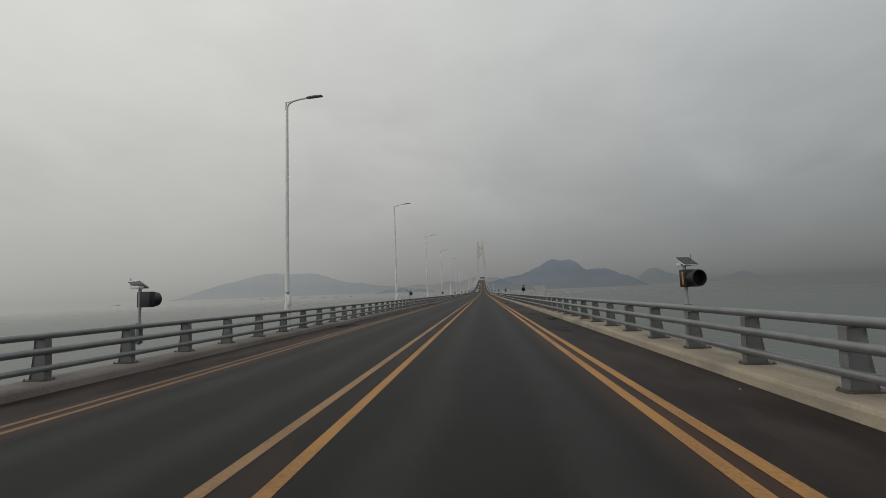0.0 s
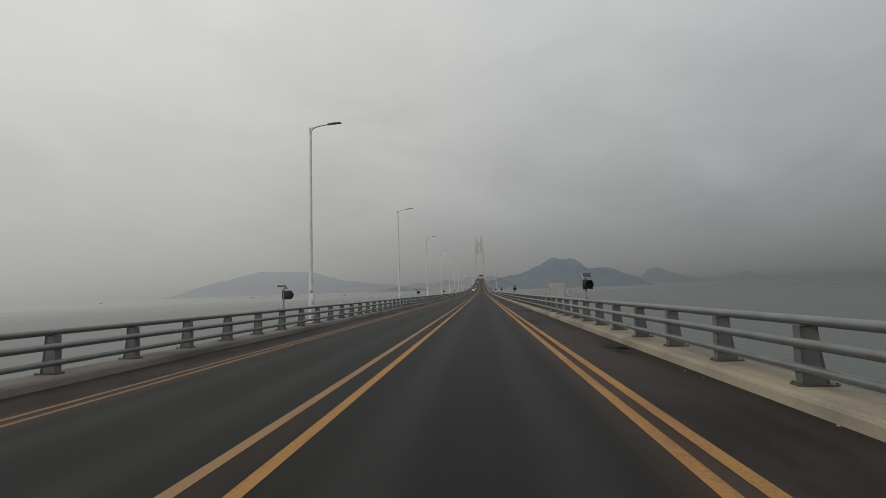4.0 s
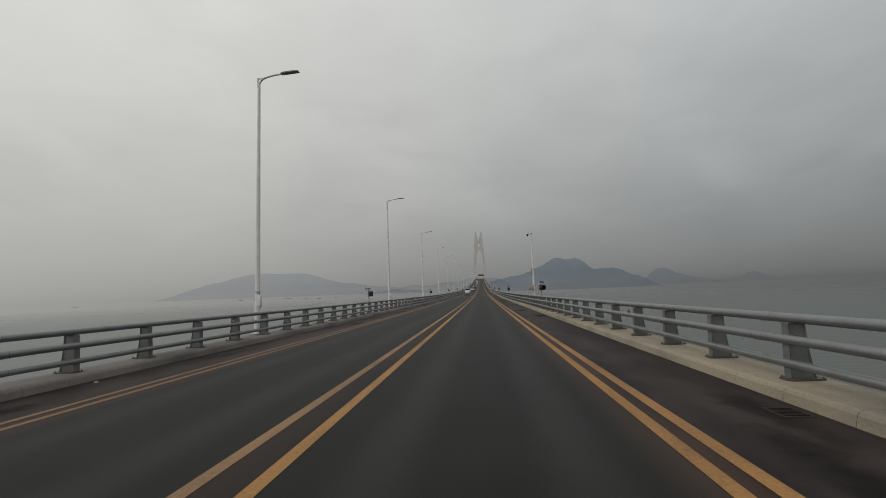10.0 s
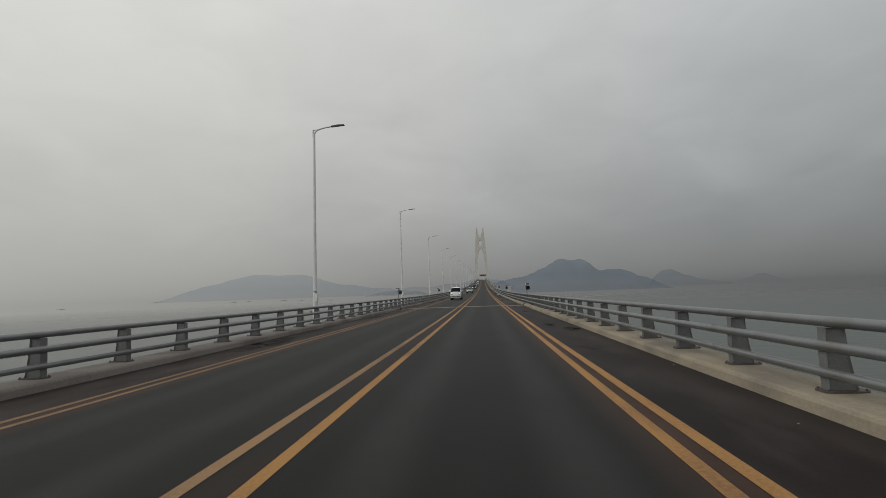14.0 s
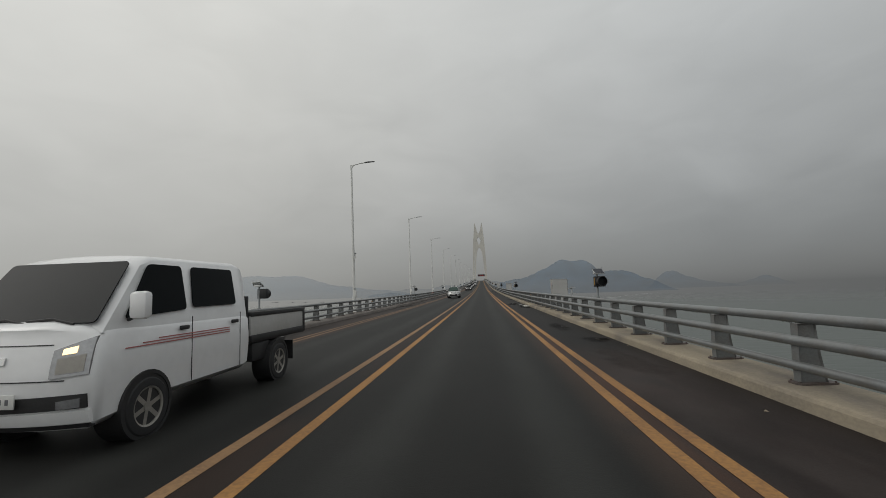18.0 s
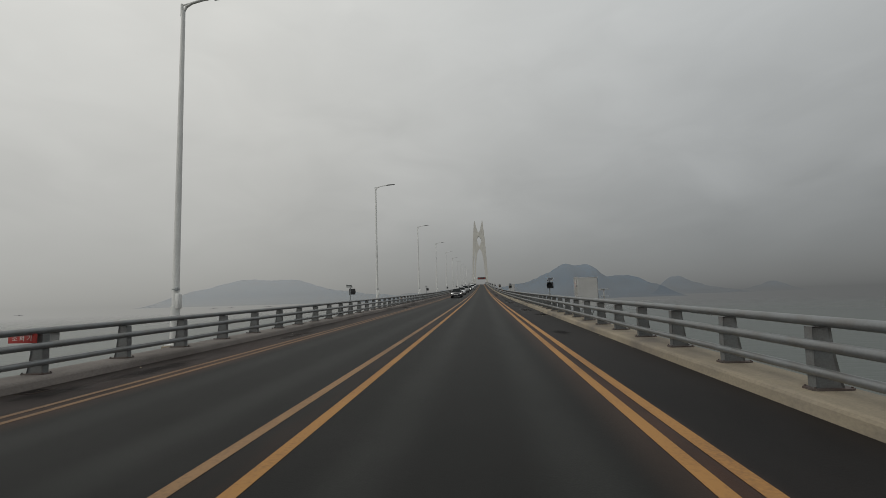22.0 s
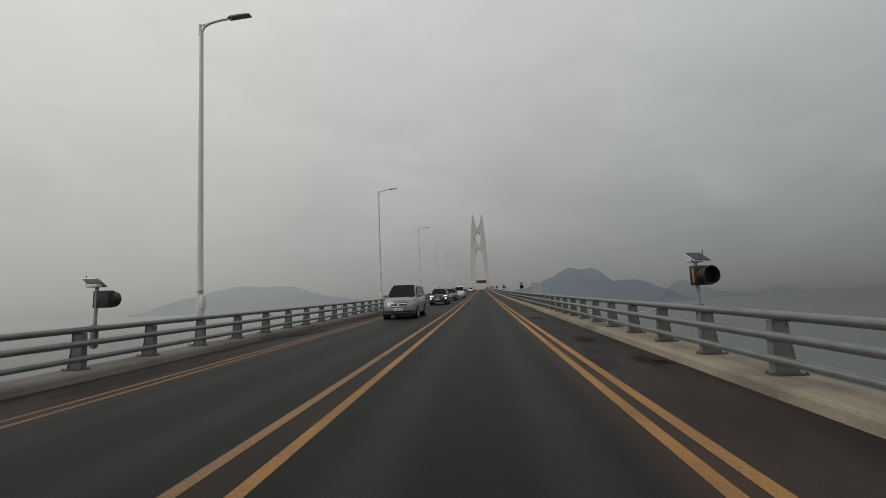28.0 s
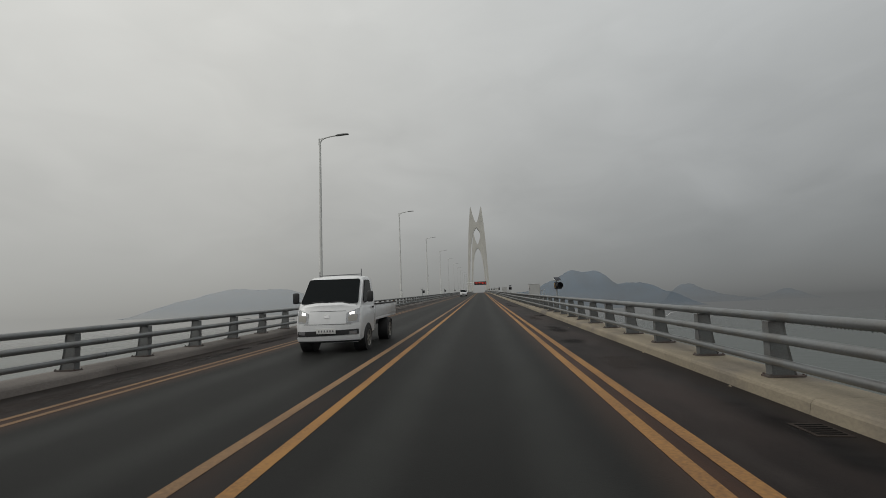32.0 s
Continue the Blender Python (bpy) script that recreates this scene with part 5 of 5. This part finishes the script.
            part("lit_lamp", nose.patch(s * 0.78 * hw, s * 0.90 * hw, (0.62, 0.62), (0.77, 0.78), 0.022), LIT, t, "lit upright lamp")
        part("fog_recess", nose.patch(s * 0.68 * hw, s * 0.93 * hw, (fog_z - 0.05, fog_z - 0.05), (fog_z + 0.05, fog_z + 0.06), 0.01), TRIM, t)
        part("fog_lamp", nose.patch(s * 0.74 * hw, s * 0.87 * hw, (fog_z - 0.025, fog_z - 0.02), (fog_z + 0.03, fog_z + 0.035), 0.018), HEADLAMP, t)
        for yd in (mid - 0.25, y2 - 0.25):
            part("door_handle", box((s * (hw + 0.012), yd, belt - 0.10), (0.03, 0.18, 0.03), 0.008), P, t)
        for ys_ in (front + 0.15, mid, y2 - 0.02):
            part("door_seam", box((s * (hw + 0.0005), ys_, belt - 0.36), (0.005, 0.010, 0.52)), TRIM, t)
        if rails:
            xr = s * wr * 0.90
            part("roof_rail", rods(((xr, y1 + 0.2, zt + 0.042), (xr, y2 - 0.05, zt + 0.03), 0.015), ((xr, y1 + 0.02, zt + 0.0), (xr, y1 + 0.2, zt + 0.042), 0.014), ((xr, y2 - 0.05, zt + 0.03), (xr, y2 + 0.1, zt - 0.03), 0.014)), TRIM, t)
        if clad:
            part("sill_trim", box((s * (hw - 0.015), L * 0.49, zb + 0.08), (0.06, L * 0.40, 0.13), 0.02), TRIM, t)
        part("tail_lamp", box((s * 0.84 * hw, L * 0.985, belt - 0.12), (0.2, 0.08, 0.2), 0.03), RED, t)
    gw, g0, g1 = grille
    gr = part("grille", nose.patch(-gw * hw, gw * hw, (g0, g0), (g1, g1), 0.008, cols=12), TRIM, t)
    if studs:
        for i in range(9):
            for j in range(3):
                xs = (-0.86 + i * 0.215) * gw * hw
                zc = g0 + (g1 - g0) * (0.22 + 0.28 * j)
                part("grille_stud", nose.patch(xs - 0.02, xs + 0.02, (zc - 0.008, zc - 0.008), (zc + 0.008, zc + 0.008), 0.014, cols=1, rows=1), CABINET, gr)
    for i in range(bars):
        zc = g0 + (g1 - g0) * ((i + 0.5) / bars)
        part("grille_bar", nose.patch(-gw * 0.97 * hw, gw * 0.97 * hw, (zc - 0.013, zc - 0.013), (zc + 0.013, zc + 0.013), 0.026, cols=12, rows=1), bar_mat, gr)
    part("badge", nose.patch(-0.06, 0.06, ((g0 + g1) / 2 - 0.026,) * 2, ((g0 + g1) / 2 + 0.03,) * 2, 0.034), CHROME, t)
    iw, i0, i1 = intake
    part("lower_intake", nose.patch(-iw * hw, iw * hw, (i0, i0), (i1, i1), 0.008, cols=12), TRIM, t)
    part("bumper_lip", nose.patch(-0.86 * hw, 0.86 * hw, (zb + 0.0, zb + 0.0), (zb + 0.09, zb + 0.09), 0.02, cols=12), TRIM if clad or dark_lip else P, t)
    if dark_lip:
        part("bumper_strip", nose.patch(-0.88 * hw, 0.88 * hw, (zb + 0.095, zb + 0.115), (zb + 0.115, zb + 0.135), 0.026, cols=12, rows=1), CHROME, t)
    if clad:
        part("skid_plate", nose.patch(-0.5 * hw, 0.5 * hw, (zb + 0.01, zb + 0.01), (zb + 0.07, zb + 0.07), 0.03), ALU, t)
    plate(t, -0.035, plate_z)
    for s in (-0.45, 0.08):
        part("wiper", rods(((s * hw, y0 - 0.03, bz + 0.06), (s * hw + 0.55, y0 + 0.03, bz + 0.12), 0.011), seg=6), TRIM, t)
    wheels(t, hw, [a * L for a in axles], r, spokes=spokes)
    return t


def light_truck(label, x, y, double=False, rack=False):
    t = thing("light_truck", label, "light truck", pose(x, y, road_z(y) + cross(x), grade(y)), "vehicles in the oncoming lane")
    hw = 0.87
    cab_end = 2.95 if double else 1.75
    P = PAINT["white"]
    nose = Nose(hw, 0.27, 1.17, 0.17, 0.11)
    prof = [(0.0, 0.28, 1.17, 0.95, 1.0), (0.06, 0.27, 1.21, 0.98, 0.8), (0.22, 0.28, 1.25, 1.0, 0.35), (0.5, 0.30, 1.26, 1.0, 0.1), (0.9, 0.36, 1.26, 1.0, 0.0), (cab_end - 0.12, 0.38, 1.26, 1.0, 0.0), (cab_end, 0.40, 1.25, 0.985, 0.0)]
    part("cab_body", nosed_body(nose, hw, 1.0, prof), P, t, smooth=42)
    sect = []
    for ya, zz, w in ((0.26, 1.20, 0.82), (0.80, 1.90, 0.755), (1.0, 1.965, 0.745), (cab_end - 0.25, 1.98, 0.745), (cab_end - 0.08, 1.94, 0.745), (cab_end - 0.02, 1.82, 0.75)):
        sect.append([(-w, ya, zz - 0.04), (-w * 0.93, ya, zz + 0.01), (-w * 0.5, ya, zz + 0.035), (0, ya, zz + 0.045), (w * 0.5, ya, zz + 0.035), (w * 0.93, ya, zz + 0.01), (w, ya, zz - 0.04), (0.83, ya, 1.16), (-0.83, ya, 1.16)])
    part("cab_top", loft(sect), P, t, smooth=40)
    part("windscreen", quad_pane([(-0.765, 0.245, 1.262), (0.765, 0.245, 1.262), (0.70, 0.735, 1.90), (-0.70, 0.735, 1.90)]), GLASS, t, "dark tinted windscreen")
    cols = [(0.58, 1.50), (1.62, 2.62)] if double else [(0.58, 1.45)]
    for s in (-1, 1):
        for i, (a, b) in enumerate(cols):
            pts = [(s * 0.826, a - (0.06 if i == 0 else 0), 1.28 if i == 0 else 1.36), (s * 0.824, b, 1.34 if i == 0 else 1.37), (s * 0.765, b - 0.05, 1.88), (s * 0.765, a + (0.32 if i == 0 else 0.02), 1.88)]
            part("side_window", quad_pane(pts, 0.012 if s > 0 else -0.012), GLASS, t)
            part("door_handle", box((s * 0.88, b - 0.1, 1.12), (0.03, 0.16, 0.05), 0.01), TRIM, t)
            part("door_seam", box((s * 0.8705, b + 0.06, 0.85), (0.006, 0.010, 0.8)), TRIM, t)
        m = part("door_mirror", box((s * 1.01, 0.52, 1.42), (0.20 if double else 0.17, 0.12, 0.29), 0.045), P if double else TRIM, t)
        part("mirror_arm", rods(((s * 0.84, 0.56, 1.27), (s * 1.0, 0.53, 1.33), 0.02)), TRIM, m)
        hl = part("headlamp", nose.patch(s * 0.50, s * 0.81, (0.76, 0.79), (1.02, 1.14), 0.014), HEADLAMP, t)
        part("lamp_bowl", nose.patch(s * 0.55, s * 0.77, (0.80, 0.82), (0.94, 0.98), 0.018), CABINET, hl)
        part("lit_bulb", nose.patch(s * 0.58, s * 0.69, (0.975, 0.99), (1.03, 1.055), 0.02), AMBER if double else LIT, hl, "lit headlamp")
        part("door_step", box((s * 0.80, 0.95, 0.36), (0.12, 0.5, 0.05), 0.01), TRIM, t)
        if double:
            for k in range(3):
                part("door_stripe", box((s * 0.8715, 1.45 + 0.12 * k, 0.98 + 0.03 * k), (0.006, 1.9 - 0.24 * k, 0.012)), REDINK, t)
    for z0, x0, x1 in ((1.065, -0.47, 0.47), (0.735, -0.62, 0.62)):
        part("bonnet_seam", nose.patch(x0, x1, (z0, z0), (z0 + 0.010, z0 + 0.010), 0.004, 0.02, rows=1), TRIM, t)
    part("lower_band", nose.patch(-0.80, 0.80, (0.43, 0.48), (0.56, 0.61), 0.010, cols=12), TRIM, t)
    for s in (-1, 1):
        part("fog_lamp", nose.patch(s * 0.58, s * 0.76, (0.475, 0.49), (0.555, 0.575), 0.02), HEADLAMP, t)
    part("bumper", nose.patch(-0.82, 0.82, (0.32, 0.34), (0.42, 0.46), 0.022, cols=12), P, t)
    part("bumper_lip", nose.patch(-0.80, 0.80, (0.275, 0.29), (0.315, 0.33), 0.01, cols=12), TRIM, t)
    part("badge", nose.patch(-0.06, 0.06, (0.90, 0.90), (0.965, 0.965), 0.012), CHROME, t)
    plate(t, -0.035, 0.575)
    for s in (0.05, 0.55):
        part("wiper", rods(((s, 0.225, 1.26), (s - 0.25, 0.245, 1.31), 0.014), ((s - 0.25, 0.245, 1.31), (s - 0.52, 0.245, 1.29), 0.014), seg=6), TRIM, t)
    bed0, bed1 = cab_end + 0.1, 5.2 if double else 4.9
    part("chassis", box((0, (bed0 + bed1) / 2 - 0.2, 0.55), (0.8, bed1 - bed0 + 0.5, 0.16), 0.02), TRIM, t)
    bed_paint = TRIM if double else P
    part("load_floor", box((0, (bed0 + bed1) / 2, 0.76), (1.66, bed1 - bed0, 0.08), 0.01), bed_paint, t)
    for s in (-1, 1):
        sb = part("side_board", box((s * 0.82, (bed0 + bed1) / 2, 0.98), (0.04, bed1 - bed0, 0.36), 0.01), WHITE if double else P, t)
        part("top_rail", box((s * 0.82, (bed0 + bed1) / 2, 1.185), (0.07, bed1 - bed0, 0.075 if double else 0.045), 0.012), TRIM, sb)
        if double:
            part("bottom_rail", box((s * 0.825, (bed0 + bed1) / 2, 0.80), (0.06, bed1 - bed0, 0.10), 0.01), TRIM, sb)
            part("end_stake", box((s * 0.825, bed1 - 0.05, 0.98), (0.065, 0.08, 0.40), 0.01), TRIM, sb)
            part("tool_box", box((s * 0.62, bed0 + 0.45, 0.56), (0.34, 0.6, 0.30), 0.03), TRIM, t)
        part("mud_flap", box((s * 0.65, 4.72 if double else 4.35, 0.42), (0.3, 0.02, 0.36)), TRIM, t)
    part("tail_board", box((0, bed1, 0.98), (1.66, 0.04, 0.36), 0.01), bed_paint, t)
    part("head_board", box((0, bed0 - 0.02, 1.15), (1.6, 0.04, 0.66), 0.01), bed_paint, t)
    if rack:
        part("roof_rack", rods(((-0.6, 1.2, 1.95), (-0.6, 1.2, 2.14), 0.012), ((0.6, 1.2, 1.95), (0.6, 1.2, 2.20), 0.012), ((-0.6, 1.2, 2.03), (0.6, 1.2, 2.05), 0.012)), GREYINK, t)
    wheels(t, hw, [0.82, 3.95 if double else 3.55], 0.32, 0.2, spokes=6, hub=CABINET)
    return t


light_truck("white double-cab light truck with red door stripes", -2.35, 313.15, double=True)
light_truck("white single-cab light truck with an open load bed and lit headlamps", -1.74, 551.85, rack=True)
passenger_car("silver five-door sport utility car with roof rails", "silver", -2.1, 375.7, rails=True, glass=GREEN_GLASS, lamp=(0.54, 0.95, 0.76, 0.90, 0.82, 0.97), grille=(0.42, 0.74, 0.93), bars=4,
              intake=(0.60, 0.27, 0.62), plate_z=0.575, fog_z=0.50)
passenger_car("dark charcoal saloon car with a chrome grille bar and lit lamps", "charcoal", -2.15, 451.0, length=4.9, hw=0.93, height=1.46, hood=0.93, belt=0.95, hood_end=0.28, roof=(0.44, 0.70), tail=0.93,
              r=0.34, lit="high", top=0.80, lamp=(0.50, 0.97, 0.66, 0.73, 0.70, 0.82), grille=(0.50, 0.50, 0.70), bars=1, intake=(0.7, 0.27, 0.34), clad=False, plate_z=0.56, fog_z=0.40)
passenger_car("white compact sport utility car in the oncoming lane", "white", -2.45, 474.7, rails=True, lamp=(0.48, 0.96, 0.80, 0.89, 0.85, 0.95), grille=(0.44, 0.70, 0.86), bars=2, intake=(0.6, 0.34, 0.52))
passenger_car("silver-grey passenger van with dark tinted windows", "pewter", -2.52, 501.1, length=5.1, hw=0.96, height=1.94, hood=1.16, belt=1.19, hood_end=0.195, roof=(0.40, 0.93), roof_w=0.74, tail=0.995, r=0.35,
              axles=(0.18, 0.80), top=0.99, lamp=(0.58, 0.94, 0.74, 0.93, 0.82, 1.08), grille=(0.50, 0.66, 0.93), bars=2, intake=(0.80, 0.37, 0.49), plate_z=0.545, fog_z=0.44, clad=False, dark_lip=True, cat="van", bow=0.42)
passenger_car("dark sport utility car with lit lamps and studded grille", "dark", -2.5, 523.1, length=4.78, hw=0.95, height=1.70, hood=1.08, belt=1.10, rails=True, lit="split", top=0.94, lamp=(0.46, 0.96, 0.88, 0.94, 0.90, 0.98),
              grille=(0.72, 0.66, 0.88), bars=0, studs=True, intake=(0.62, 0.36, 0.50), plate_z=0.58, fog_z=0.50)
passenger_car("grey sport utility car with a chrome barred grille", "grey", -2.45, 539.0, length=4.7, hw=0.94, height=1.68, hood=1.06, belt=1.08, rails=True, top=0.94, lamp=(0.52, 0.97, 0.80, 0.92, 0.92, 1.03),
              grille=(0.50, 0.70, 0.92), bars=3, intake=(0.62, 0.34, 0.50), plate_z=0.585, fog_z=0.56)
passenger_car("white estate car far ahead in the oncoming lane", "white", -2.4, 655.0)
